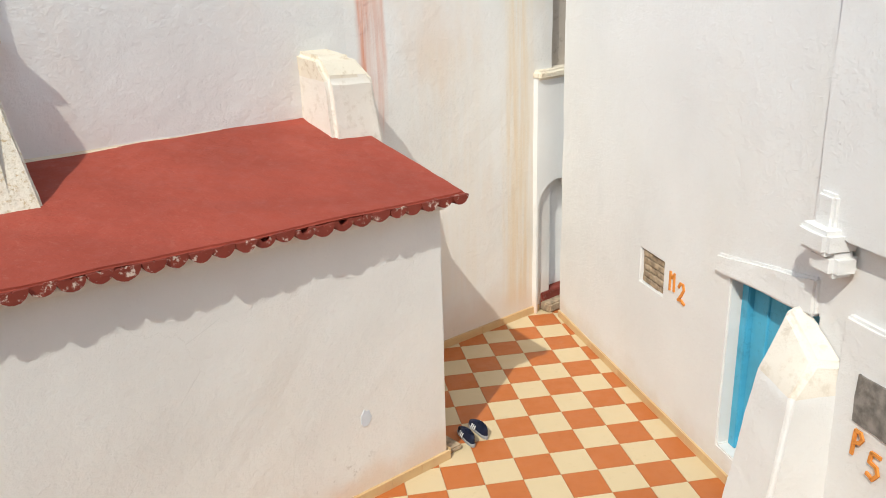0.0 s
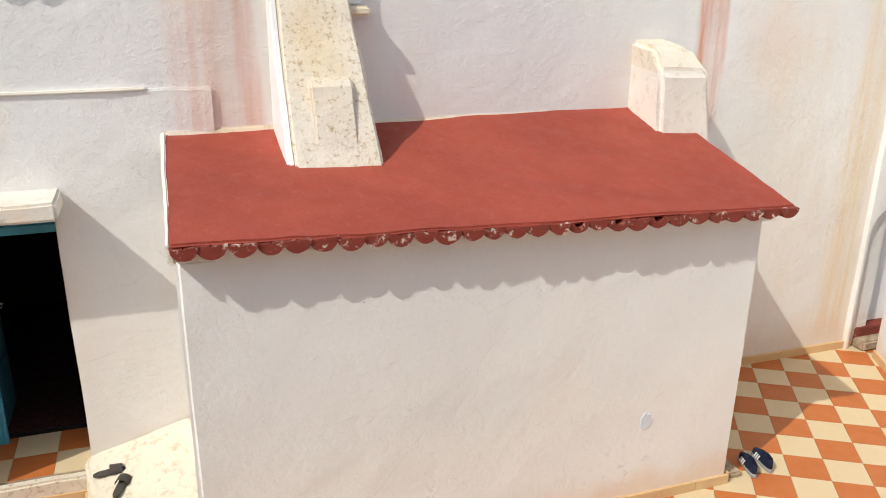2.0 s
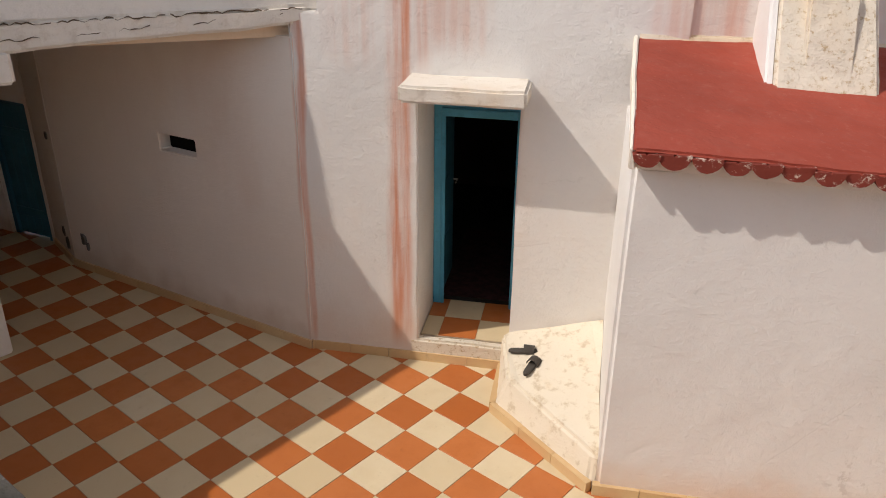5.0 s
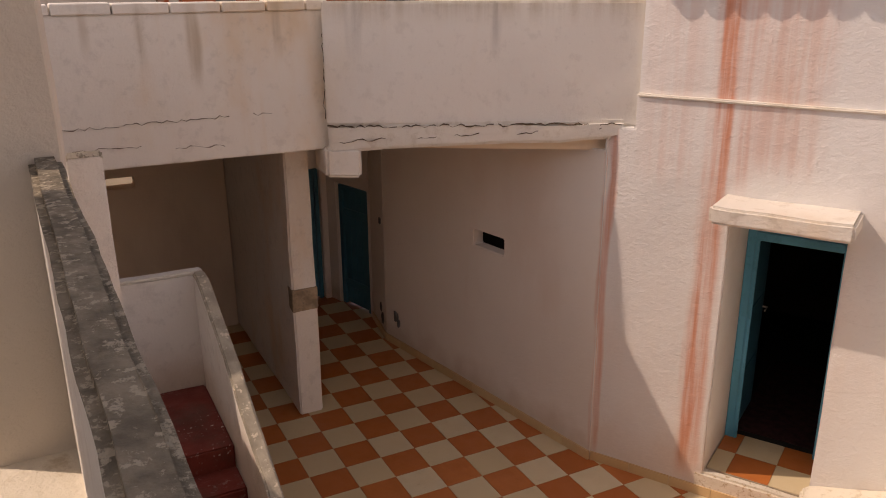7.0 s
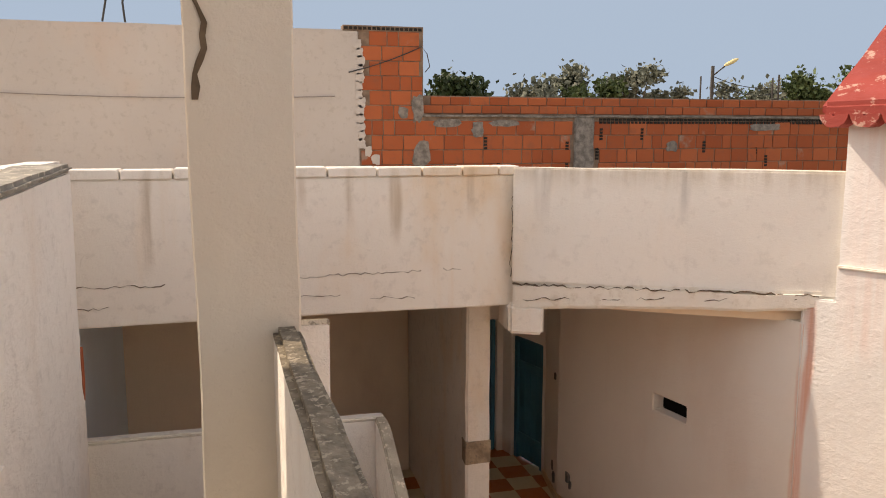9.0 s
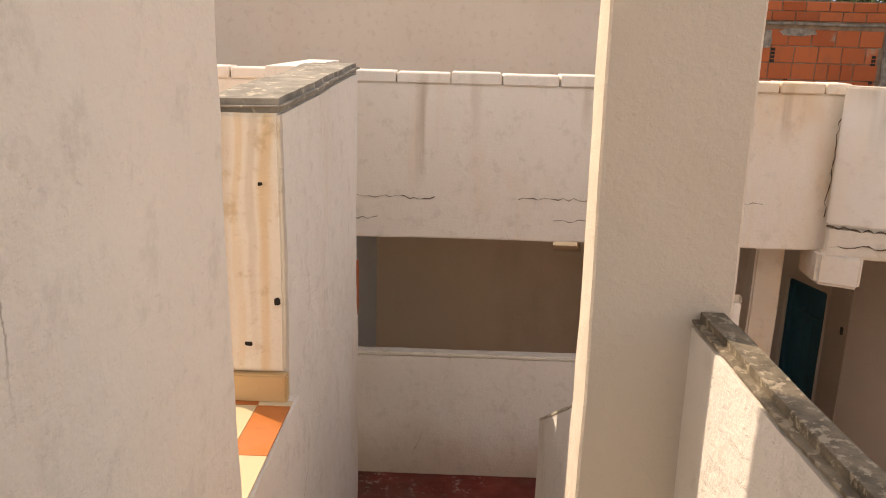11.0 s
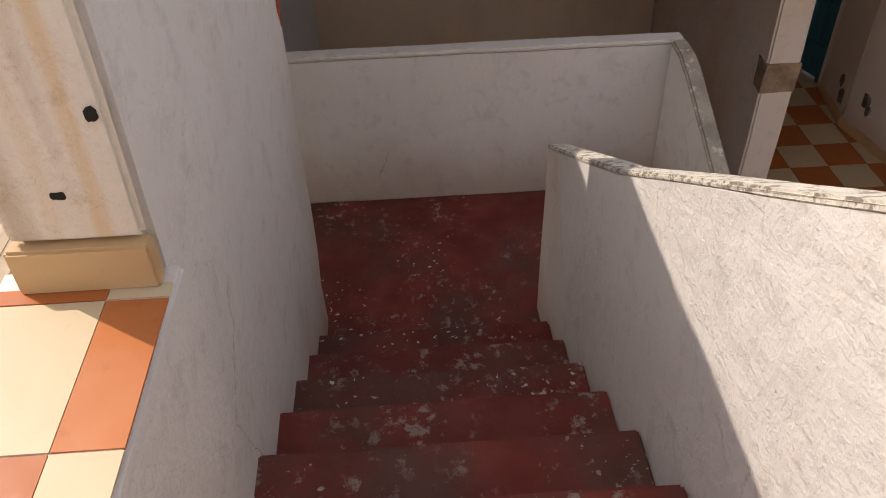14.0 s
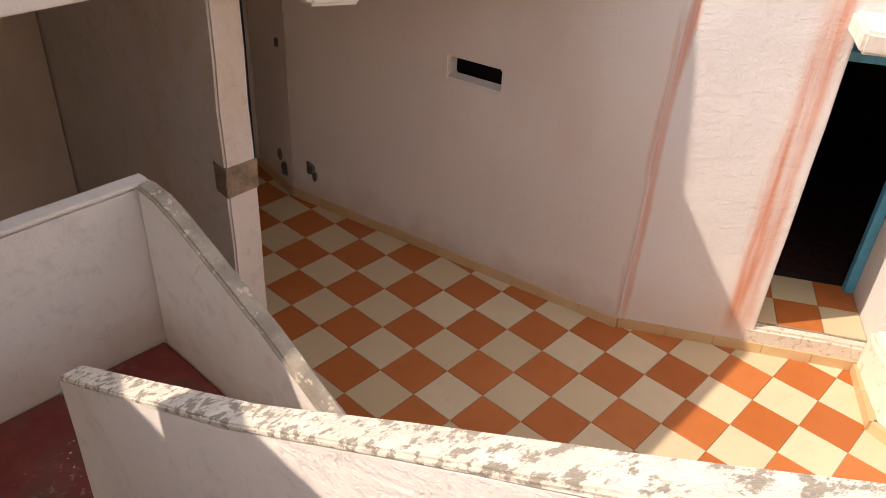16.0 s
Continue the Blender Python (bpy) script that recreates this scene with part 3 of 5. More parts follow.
plank_door("door_3", (-4.2, 0.33), (-4.2, 0.81), 1.76, "closed dark-blue wooden door at the passage end")


def flake(name, mat, place, normal, across, size, seed, label, category):
    """A ragged patch where the plaster has fallen: a thin irregular plate on the wall."""
    rnd = random.Random(seed)
    across, normal = Vector(across).normalized(), Vector(normal).normalized()
    up = Vector((0, 0, 1))
    bm = bmesh.new()
    m = 14
    ring = []
    for k in range(m):
        a = math.tau * k / m
        c, s = math.cos(a), math.sin(a)
        f = rnd.uniform(0.75, 1.1) / max(abs(c), abs(s)) ** 0.6
        ring.append(Vector(place) + across * c * size[0] * f + up * s * size[1] * f)
    solid(bm, [p - normal * 0.02 for p in ring], [p + normal * 0.005 for p in ring])
    return tagged(link(name, bm, mat), label, category)


for k, (x, z, w, h) in enumerate([(-2.83, 0.33, 0.045, 0.06), (-2.76, 0.21, 0.06, 0.08), (-2.42, 0.36, 0.10, 0.06), (-2.36, 0.29, 0.05, 0.05)]):
    y = 1.14 - 0.11 * (x + 3.28) / 0.68 if x < -2.6 else 1.03 + 0.187 * (x + 2.6)
    flake("bare_patch", M_PEEL, (x, y, z), (-0.1, -1, 0), (1, -0.097, 0), (w, h), 30 + k, "bare grey patch where plaster has fallen", "wall patch")
flake("bare_patch", M_PEEL, (-2.75, 1.045, 1.42), (-0.1, -1, 0), (1, -0.097, 0), (0.03, 0.04), 39, "small bare spot in the passage wall", "wall patch")

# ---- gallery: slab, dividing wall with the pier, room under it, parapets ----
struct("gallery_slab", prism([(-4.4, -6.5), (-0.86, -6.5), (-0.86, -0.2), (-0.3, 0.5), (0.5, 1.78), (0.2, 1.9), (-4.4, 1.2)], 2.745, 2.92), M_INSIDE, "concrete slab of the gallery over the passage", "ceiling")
parapet_gallery = struct("parapet_gallery", soften(box(-0.9, -0.7, -6.5, -0.17, 2.74, 3.82), 0.012, 2, 0.25, 0.006), M_GALLERY, "stained cream parapet of the gallery", "parapet")
WING = [Vector((-0.60, -0.25)), Vector((-0.32, 0.25)), Vector((0.05, 0.93)), Vector((0.78, 1.98))]
WING_BACK = [Vector((-0.84, -0.1)), Vector((-0.52, 0.36)), Vector((-0.14, 1.05)), Vector((0.6, 2.1))]
bm = prism([tuple(p) for p in WING] + [tuple(p) for p in WING_BACK[::-1]], 2.95, 3.88)
parapet_wing = struct("parapet_wing", soften(bm, 0.015, 2, 0.2, 0.007), M_WING, "cream gallery parapet with fine cracks", "parapet")
EDGE = [(-0.60, -0.245), (-0.30, 0.265), (0.085, 0.915), (0.64, 1.72)]
low_z, high_z = (2.72, 2.76, 2.80, 2.86), (2.955, 2.965, 2.975, 3.0)
back = [(0.5, 1.8), (-0.14, 1.05), (-0.52, 0.36), (-0.84, -0.1)]
bm = solid(bmesh.new(), [(*p, z) for p, z in zip(EDGE, low_z)] + [(*p, z) for p, z in zip(back, low_z[::-1])],
           [(*p, z) for p, z in zip(EDGE, high_z)] + [(*p, z) for p, z in zip(back, high_z[::-1])])
beam_wing = struct("beam_wing", soften(bm, 0.025, 2, 0.12, 0.016), M_LEDGE, "cracked ochre edge beam of the gallery", "beam")
struct("beam_bracket", soften(prism([(-0.95, -0.25), (-0.60, -0.27), (-0.46, -0.02), (-0.95, 0.10)], 2.52, 2.76), 0.025, 3), M_GALLERY, "rounded plaster bracket under the gallery corner", "bracket")
rnd = random.Random(4)
y = -6.4
while y < -0.2:
    w = rnd.uniform(0.30, 0.40)
    y1 = min(y + w, -0.155)
    part("coping_brick", soften(box(-0.915, -0.685 + rnd.uniform(-0.006, 0.006), y, y1 - 0.012, 3.818, 3.895 + rnd.uniform(-0.008, 0.004)), 0.008, 1), M_GALLERY, parapet_gallery)
    y = y1
wall_div = struct("wall_dividing", soften(box(-4.2, -1.36, -0.41, -0.18, 0, 2.75), 0.015, 2, 0.3, 0.008), M_GALLERY, "dividing wall ending in a whitewashed pier", "wall")
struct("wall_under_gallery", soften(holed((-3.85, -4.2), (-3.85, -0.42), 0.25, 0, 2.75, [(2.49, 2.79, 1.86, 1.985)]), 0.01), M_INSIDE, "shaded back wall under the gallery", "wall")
struct("wall_under_gallery_side", box(-3.9, -0.72, -4.2, -3.67, 0, 2.75), M_SKYTINT, "shaded side wall under the gallery, coloured with blue skylight", "wall")
tagged(link("bare_patch", soften(box(-1.50, -1.352, -0.416, -0.174, 1.09, 1.31), 0.006, 1, 0.05, 0.012), M_EXPOSED), "bare brown masonry band on the pier", "wall patch")


def crack(path, out, seed, parent, thick=0.006):
    """A ragged dark split in plaster along a line, barely proud of the wall; out: the way the wall faces."""
    rnd = random.Random(seed)
    out, up = Vector(out).normalized(), Vector((0, 0, 1))
    top, low = [], []
    for p, q in zip(path, path[1:]):
        p, q = Vector(p), Vector(q)
        n = max(2, int((q - p).length / 0.035))
        flat = abs((q - p).normalized().z) < 0.7
        way = up if flat else out.cross(up)
        for k in range(n):
            c = p.lerp(q, k / n) + way * rnd.uniform(-0.012, 0.012) + out * 0.004
            w = thick * rnd.uniform(0.15, 1.0) ** 1.5
            top.append(c + way * w)
            low.append(c - way * w * 0.6)
    ring = top + low[::-1]
    bm = solid(bmesh.new(), [p - out * 0.03 for p in ring], ring)
    return part("crack", bm, M_CRACK, parent)


for seed, y0, y1, z0, z1 in ((1, -2.35, -0.95, 3.045, 3.06), (2, -0.80, -0.62, 3.06, 3.055), (3, -2.1, -1.6, 2.90, 2.885), (4, -1.4, -1.0, 2.86, 2.84), (5, -4.2, -2.9, 3.05, 3.03), (6, -3.9, -3.3, 2.87, 2.88)):
    crack([(-0.70, y0, z0), (-0.70, y1, z1)], (1, 0, 0), seed, parapet_gallery, 0.005)
crack([(-0.70, -0.23, 2.98), (-0.70, -0.22, 3.4), (-0.70, -0.21, 3.7)], (1, 0, 0), 8, parapet_gallery, 0.005)
for k in range(3):
    a, b = Vector((*EDGE[k], 0)), Vector((*EDGE[k + 1], 0))
    face = (b - a).cross(Vector((0, 0, 1)))
    crack([(a.x, a.y, high_z[k] - 0.025), (b.x, b.y, high_z[k + 1] - 0.025)], face, 20 + k, beam_wing, 0.007)
    m0, m1 = a.lerp(b, 0.15), a.lerp(b, 0.85)
    crack([(m0.x, m0.y, low_z[k] + 0.09), (m1.x, m1.y, low_z[k + 1] + 0.08)], face, 30 + k, beam_wing, 0.006)

# ---- stair: two flights about a landing ----
STEP, RISE, LAND = 0.29, 0.1745, 1.0
stair = thing("staircase", (0.5, -2.8, 0), "worn dark-red cement staircase with a landing", "staircase")
child_part("landing", soften(box(-0.5, 0.5, -4.2, -1.41, 0.0, LAND), 0.012, 2, 0.12, 0.005), M_STEP, stair)
child_part("landing_edge", soften(box(0.42, 0.84, -3.36, -2.20, 0.9, LAND + 0.003), 0.008, 2, 0.1, 0.004), M_STEP, stair)
STEP, RISE = 0.318, 0.2083
for k in range(9):
    x0 = 0.82 + STEP * k
    child_part("step", soften(box(x0, x0 + STEP + 0.03, -3.36, -2.24, LAND + RISE * (k - 1), LAND + RISE * (k + 1)), 0.018, 2, 0.1, 0.006, k), M_STEP, stair)
STEP = 0.29
for k in range(5):
    x0 = 0.5 + STEP * k
    child_part("step", soften(box(x0 - 0.02, x0 + STEP, -2.17, -1.4, 0.0, LAND - 0.167 * (k + 1)), 0.015, 2, 0.1, 0.005, k), M_STEP, stair)
struct("stair_mass", box(0.52, 3.42, -3.36, -2.24, 0, 0.98), M_STAIR, "plastered mass under the stair", "wall")
struct("parapet_landing", soften(box(-0.59, -0.5, -4.2, -1.33, 0, 1.94), 0.02, 3, 0.15, 0.008), M_STAIR, "whitewashed parapet of the stair landing", "parapet")
OUT = [(-0.5, 1.935), (-0.34, 1.93), (-0.2, 1.885), (-0.08, 1.83), (0.4, 1.63), (0.83, 1.42), (1.4, 1.14), (2.0, 0.86)]
struct("parapet_lower_flight", soften(side([(-0.5, 0)] + OUT + [(2.2, 0.7), (2.2, 0)], -1.405, -1.325), 0.012, 2, 0.14, 0.006), M_STAIR, "sloping whitewashed stair parapet with worn top", "parapet")
struct("coping_lower_flight", soften(side([(x, z - 0.02) for x, z in OUT] + [(x, z + 0.015) for x, z in OUT[::-1]], -1.41, -1.32), 0.012, 2, 0.06, 0.008), M_COPE, "flaking cement coping of the lower flight", "coping")
struct("coping_landing", soften(box(-0.596, -0.494, -4.2, -1.33, 1.925, 1.95), 0.012, 2, 0.08, 0.006), M_LEDGE, "worn edge of the landing parapet", "coping")
INN = [(0.52, 1.965), (0.75, 2.092), (1.2, 2.345), (1.57, 2.548), (2.09, 2.878), (2.4, 3.072), (2.67, 3.242), (3.25, 3.61)]
struct("parapet_upper_flight", soften(side([(0.52, 0)] + INN + [(3.27, 0)], -2.25, -2.165), 0.004, 2, 0.16, 0.003), M_STAIR, "sunlit whitewashed parapet between the flights", "parapet")
struct("coping_upper_flight", soften(side([(x, z - 0.006) for x, z in INN] + [(x, z + 0.016) for x, z in INN[::-1]], -2.2515, -2.1635), 0.005, 2, 0.06, 0.002), M_FLAKED, "flaking cement coping with peeled whitewash", "coping")

# ---- top of the stair: column, courtyard parapet, end wall with the passage gap ----
column = [(3.25, -2.50), (3.49, -2.52), (3.48, -2.265), (3.25, -2.25)]
struct("column", soften(prism(column, 0.0, 5.3), 0.005, 1, 0.06, 0.006), M_COLUMN, "cracked square plaster column at the stair head", "column")
PAR = 3.645


def par_line(shift):
    """The courtyard side of the parapet, which bends a little on its way."""
    return [(3.47, -2.272 + shift), (5.1, -2.231 + shift), (9.3, -1.975 + shift)]


struct("parapet_courtyard", soften(prism(par_line(-0.064) + par_line(0.0)[::-1], 0, PAR), 0.012, 2, 0.22, 0.004), M_STAIR, "plastered parapet above the courtyard", "parapet")
struct("coping_courtyard", soften(prism(par_line(-0.066) + par_line(0.003)[::-1], PAR - 0.015, PAR + 0.018), 0.014, 2, 0.05, 0.006), M_LICHEN, "lichen-grey cement coping of the parapet", "coping")
struct("wall_stair_west", soften(side([(0.5, 0), (2.335, 0), (2.335, 3.90), (0.5, 3.945)], -3.565, -3.32), 0.02, 2, 0.2, 0.010), M_STAIR, "weathered stair wall with grey scuffs", "wall")
struct("coping_stair_west", soften(side([(0.49, 3.93), (2.345, 3.885), (2.345, 3.93), (0.49, 3.98)], -3.575, -3.31), 0.02, 2, 0.1, 0.012), M_CONCRETE, "grey cement coping of the stair wall", "coping")
struct("wall_stair_low", soften(box(2.30, 9.3, -3.63, -3.29, 0, 2.915), 0.01, 2, 0.22, 0.010), M_STAIR, "plastered stair wall below the passage gap", "wall")
# Added behind the stair wall to keep stray sun off the flight parapet.
struct("sun_block_terrace", box(-0.69, 0.55, -3.80, -3.60, 2.0, 3.955), M_STAIR, "added block keeping sun off the stair parapet", "wall")
struct("wall_end_face", soften(box(2.33, 2.352, -3.562, -3.323, 3.02, 3.885), 0.01, 2, 0.09, 0.006), M_ENDFACE, "ochre-stained end of the stair wall", "wall")
struct("skirting_end", soften(box(2.33, 2.372, -3.572, -3.318, 2.915, 3.015), 0.006, 2), M_SKIRT, "orange skirting at the wall end", "baseboard")
# Holes are flat plates; their inner shade is the near-black colour.
for k, (y, z, w, h) in enumerate([(-3.345, 3.27, 0.010, 0.014), (-3.445, 3.12, 0.014, 0.008), (-3.39, 3.66, 0.008, 0.006), (-3.52, 3.5, 0.005, 0.006), (-3.53, 3.3, 0.006, 0.004)]):
    flake("plug_hole", M_SHADE_BLACK, (2.352, y, z), (1, 0, 0), (0, 1, 0), (w, h), 60 + k, "near-black plate for the shade of a small plaster hole", "hole")
flake("bare_patch", M_BRICK, (0.52, -3.322, 2.74), (0, 1, 0), (1, 0, 0), (0.04, 0.16), 64, "exposed red brick on the wall edge", "wall patch")
flake("bare_patch", M_BRICK, (0.5, -3.42, 2.74), (-1, 0, 0), (0, 1, 0), (0.1, 0.16), 65, "exposed red brick on the wall edge", "wall patch")
struct("wall_stair_east", soften(side([(3.06, 2.90), (9.3, 2.90), (9.3, 5.0), (3.16, 5.0)], -3.62, -3.28), 0.012, 2, 0.16, 0.010), M_STAIR, "tall whitewashed wall beside the stair head", "wall")
struct("floor_stair_head", soften(prism([(3.4, -3.30), (9.3, -3.30), (9.3, -2.0), (5.1, -2.25), (3.4, -2.25)], 2.70, 2.92), 0.015, 2, 0.2, 0.004), M_OCHRE, "worn cement floor at the stair head", "floor")
struct("wall_head_end", box(9.3, 9.6, -3.7, 0.8, 0, 5.0), M_RIGHT, "whitewashed wall closing the stair head", "wall")
struct("terrace_slab", box(-0.68, 9.3, -9.5, -3.62, 2.7, 2.912), M_GROUT, "tiled terrace beyond the stair wall", "floor")
struct("terrace_parapet", box(-0.6, 9.3, -9.7, -9.5, 2.7, 3.7), M_STAIR, "low white parapet of the terrace", "parapet")

# crack running down the column's corner
rnd = random.Random(11)
pts, z = [], 4.95
yy = -2.488
while z > 4.2:
    pts.append((3.49, yy + 0.10 * (4.95 - z) * 0.0, z))
    yy = min(-2.475, max(-2.497, yy + rnd.uniform(-0.014, 0.014)))
    z -= 0.03
crack_l = [(p[1] - rnd.uniform(0.004, 0.012), p[2]) for p in pts]
crack_r = [(p[1] + rnd.uniform(0.003, 0.012), p[2]) for p in pts]
bm = bmesh.new()
ring = crack_l + crack_r[::-1]
solid(bm, [(3.46, a, b) for a, b in ring], [(3.4915, a, b) for a, b in ring])
tagged(link("column_crack", bm, M_CRACK), "deep ragged crack in the column plaster", "crack")

# ---- bench-like ramp beside the door ----
low = [UV(3.04, 1.16, 0), (2.03, 2.46, 0), (2.33, 1.95, 0), (3.38, 1.665, 0), UV(3.84, -0.24, 0), UV(3.84, 1.16, 0)]
high = [UV(3.04, 1.16, 0.38), (2.04, 2.46, 0.36), (2.42, 2.02, 0.33), (3.36, 1.74, 0.26), UV(3.84, -0.2, 0.28), UV(3.84, 1.16, 0.60)]
tagged(link("masonry_bench", soften(solid(bmesh.new(), low, high), 0.025, 2, 0.12, 0.012), M_OCHRE), "worn ochre masonry bench sloping beside the hut", "bench")

# ---- hut with the red roof ----
hut = thing("hut", UV(5.9, 0.4, 0), "whitewashed annex with a red painted tile roof", "annex")
child_part("wall", soften(ubox(3.82, 7.98, -0.26, 1.25, 0.0, 2.42), 0.03, 3, 0.22, 0.007), M_HUT, hut)
bm = solid(bmesh.new(), [UV(3.80, -0.42, 2.535), UV(8.10, -0.42, 2.408), UV(8.14, 1.46, 2.70), UV(3.84, 1.2, 2.80)],
           [UV(3.80, -0.42, 2.565), UV(8.10, -0.42, 2.435), UV(8.14, 1.46, 2.86), UV(3.84, 1.2, 2.895)])
child_part("roof", soften(bm, 0.015, 2, 0.1, 0.014), M_ROOF, hut)
child_part("verge", soften(solid(bmesh.new(), [UV(3.785, -0.39, 2.43), UV(3.83, -0.39, 2.43), UV(3.85, 1.2, 2.80), UV(3.81, 1.2, 2.80)],
                                 [UV(3.785, -0.39, 2.555), UV(3.806, -0.39, 2.56), UV(3.845, 1.2, 2.905), UV(3.81, 1.2, 2.905)]), 0.008, 2, 0.06, 0.009), M_LEDGE, hut, "flaking ochre verge of the roof")
child_part("flashing", soften(solid(bmesh.new(), [UV(3.85, 1.10, 2.84), UV(7.6, 1.37, 2.78), UV(7.6, 1.43, 2.78), UV(3.85, 1.2, 2.84)], [UV(3.85, 1.13, 2.915), UV(7.6, 1.39, 2.85), UV(7.6, 1.43, 2.86), UV(3.85, 1.2, 2.925)]), 0.012, 2, 0.1, 0.010), M_OCHRE, hut, "thin plaster fillet along the wall")
child_part("eave_bed", soften(solid(bmesh.new(), [UV(3.83, -0.33, 2.42), UV(7.97, -0.33, 2.30), UV(7.97, -0.2, 2.30), UV(3.83, -0.2, 2.42)],
                                    [UV(3.83, -0.36, 2.51), UV(7.97, -0.36, 2.39), UV(7.97, -0.2, 2.39), UV(3.83, -0.2, 2.51)]), 0.01, 2, 0.15, 0.006), M_HUT, hut)
rnd = random.Random(8)
u = 3.88
while u < 8.08:
    r = rnd.uniform(0.074, 0.09)
    ob = part("eave_tile", eave_tile(r, 0.2, int(u * 100), rnd.choice((0.1, 0.1, 0.12, 0.1, 0.1, 0.1, 0.1, 0.45))), M_EAVE, hut)
    m = Matrix.Translation(UV(u, -0.435 + rnd.uniform(-0.012, 0.012), 2.556 - 0.03 * (u - 3.8) - rnd.uniform(0.0, 0.012))) @ TURN30 @ Matrix.Rotation(rnd.uniform(-0.05, 0.05), 4, "Y")
    ob.matrix_parent_inverse = hut.matrix_world.inverted()
    ob.matrix_basis = m
    u += r * 2 - rnd.uniform(0.004, 0.014)


def capped(rings, z_stain, round_off):
    """A block through stacked rings; faces above z_stain, with a ragged limit, take the second material."""
    bm = bmesh.new()
    loops = [[bm.verts.new(p) for p in ring] for ring in rings]
    bm.faces.new(loops[0][::-1])
    bm.faces.new(loops[-1])
    for a, b in zip(loops, loops[1:]):
        for k in range(4):
            bm.faces.new((a[k], a[(k + 1) % 4], b[(k + 1) % 4], b[k]))
    soften(bm, round_off, 3, 0.07, 0.012)
    for f in bm.faces:
        c = f.calc_center_median()
        if c.z + 0.06 * noise.noise(c * 9.0) > z_stain:
            f.material_index = 1
    return bm


def uside(pts, u0, u1, du=0.0):
    """A solid from an outline in v and z, between two values of u."""
    return solid(bmesh.new(), [UV(u0 + du, v, z) for v, z in pts], [UV(u1 - du, v, z) for v, z in pts])


flake("paint_smear", M_SMEAR, UV(7.13, -0.262, 0.74), UV(0, -1), UV(1, 0), (0.05, 0.075), 70, "pale blue paint smear on the hut wall", "smear")
tagged(link("corner_stone", soften(ubox(7.97, 8.16, -0.24, 0.42, 0.0, 0.05), 0.015, 2, 0.06, 0.012), M_STONE), "rough flat stone at the hut corner", "stone")


chim = thing("buttress", UV(4.95, 0.7, 2.7), "tall weathered buttress with lichen rising through the roof", "buttress")
FACE = ((0.45, 2.66), (0.96, 3.60), (1.09, 3.98), (1.26, 4.0), (1.26, 2.7))
bm = solid(bmesh.new(), [UV(4.66, v, z) for v, z in FACE], [UV(5.28 - 0.09 * max(0.0, z - 2.7), v, z) for v, z in FACE])
child_part("shaft", soften(bm, 0.02, 3, 0.1, 0.012), M_OLDWALL, chim, "", True)
child_part("cheek", soften(uside([(0.50, 2.68), (0.99, 3.6), (1.11, 3.97), (1.26, 3.97), (1.26, 2.72)], 4.61, 4.67), 0.015, 2, 0.15, 0.008), M_HUT, chim, "whitewashed cheek of the buttress")
child_part("raised_block", soften(uside([(0.66, 2.80), (0.53, 2.80), (0.70, 3.24), (0.755, 3.29), (0.92, 3.30)], 4.82, 5.12), 0.018, 2, 0.09, 0.010), M_OLDWALL, chim)
child_part("spout_stone", soften(ubox(5.02, 5.35, 1.08, 1.3, 3.68, 3.755), 0.02, 3, 0.06, 0.016), M_OCHRE, chim, "broken stone lip", True)
child_part("upper_block", soften(ubox(4.92, 5.31, 1.165, 1.3, 3.74, 4.62), 0.03, 3, 0.12, 0.014), M_HUT, chim, "whitewashed upper part of the buttress", True)
butt = thing("buttress", UV(7.95, 1.0, 2.7), "rounded whitewashed buttress at the roof corner", "buttress")
rings = [[UV(7.74, 0.60, 0), UV(8.50, 0.60, 0), UV(8.52, 1.5, 0), UV(7.80, 1.5, 0)],
         [UV(7.72, 0.88, 3.24), UV(8.22, 0.90, 3.21), UV(8.26, 1.5, 3.24), UV(7.78, 1.5, 3.24)],
         [UV(7.73, 1.04, 3.42), UV(8.12, 1.06, 3.40), UV(8.14, 1.5, 3.44), UV(7.76, 1.5, 3.46)]]
child_part("shaft", capped(rings, 3.23, 0.045), [M_LEDGE, M_OCHRE], butt, "cream shaft with an ochre top", True)

# ---- recess with the arch in the far corner ----
def arch_wall(u0, u1, v0, v1, z0, z1, a0, a1, spring):
    """A wall pierced by a round-headed opening: two piers and the spandrel in upright strips."""
    r, c = (a1 - a0) / 2, (a0 + a1) / 2
    bm = ubox(u0, a0, v0, v1, z0, z1)
    ubox(a1, u1, v0, v1, z0, z1, bm)
    head = [(c - r * math.cos(t), spring + r * math.sin(t)) for t in [math.pi * k / 16 for k in range(17)]]
    for (p, s), (q, t) in zip(head, head[1:]):
        solid(bm, [UV(p, v0, s), UV(q, v0, t), UV(q, v1, t), UV(p, v1, s)], [UV(p, v0, z1), UV(q, v0, z1), UV(q, v1, z1), UV(p, v1, z1)])
    return bm


struct("arch_pier", arch_wall(10.85, 12.4, 1.40, 1.58, 0.0, 2.9, 10.88, 11.54, 1.34), M_HUT, "whitewashed wall with a low round arch", "arch")
struct("arch_ledge", soften(ubox(10.84, 12.4, 1.36, 1.72, 2.88, 2.99), 0.03, 3, 0.1, 0.012), M_OCHRE, "worn ochre ledge above the arch", "ledge")
struct("wall_corner_upper", soften(ubox(11.15, 12.4, 1.58, 1.9, 2.9, 4.6), 0.01, 2, 0.3, 0.01), M_GRIMY, "grey-streaked wall above the ledge", "wall")
struct("arch_back", ubox(10.84, 12.4, 1.58, 1.75, 0, 2.9), M_RIGHT, "pale back of the arched recess", "wall")
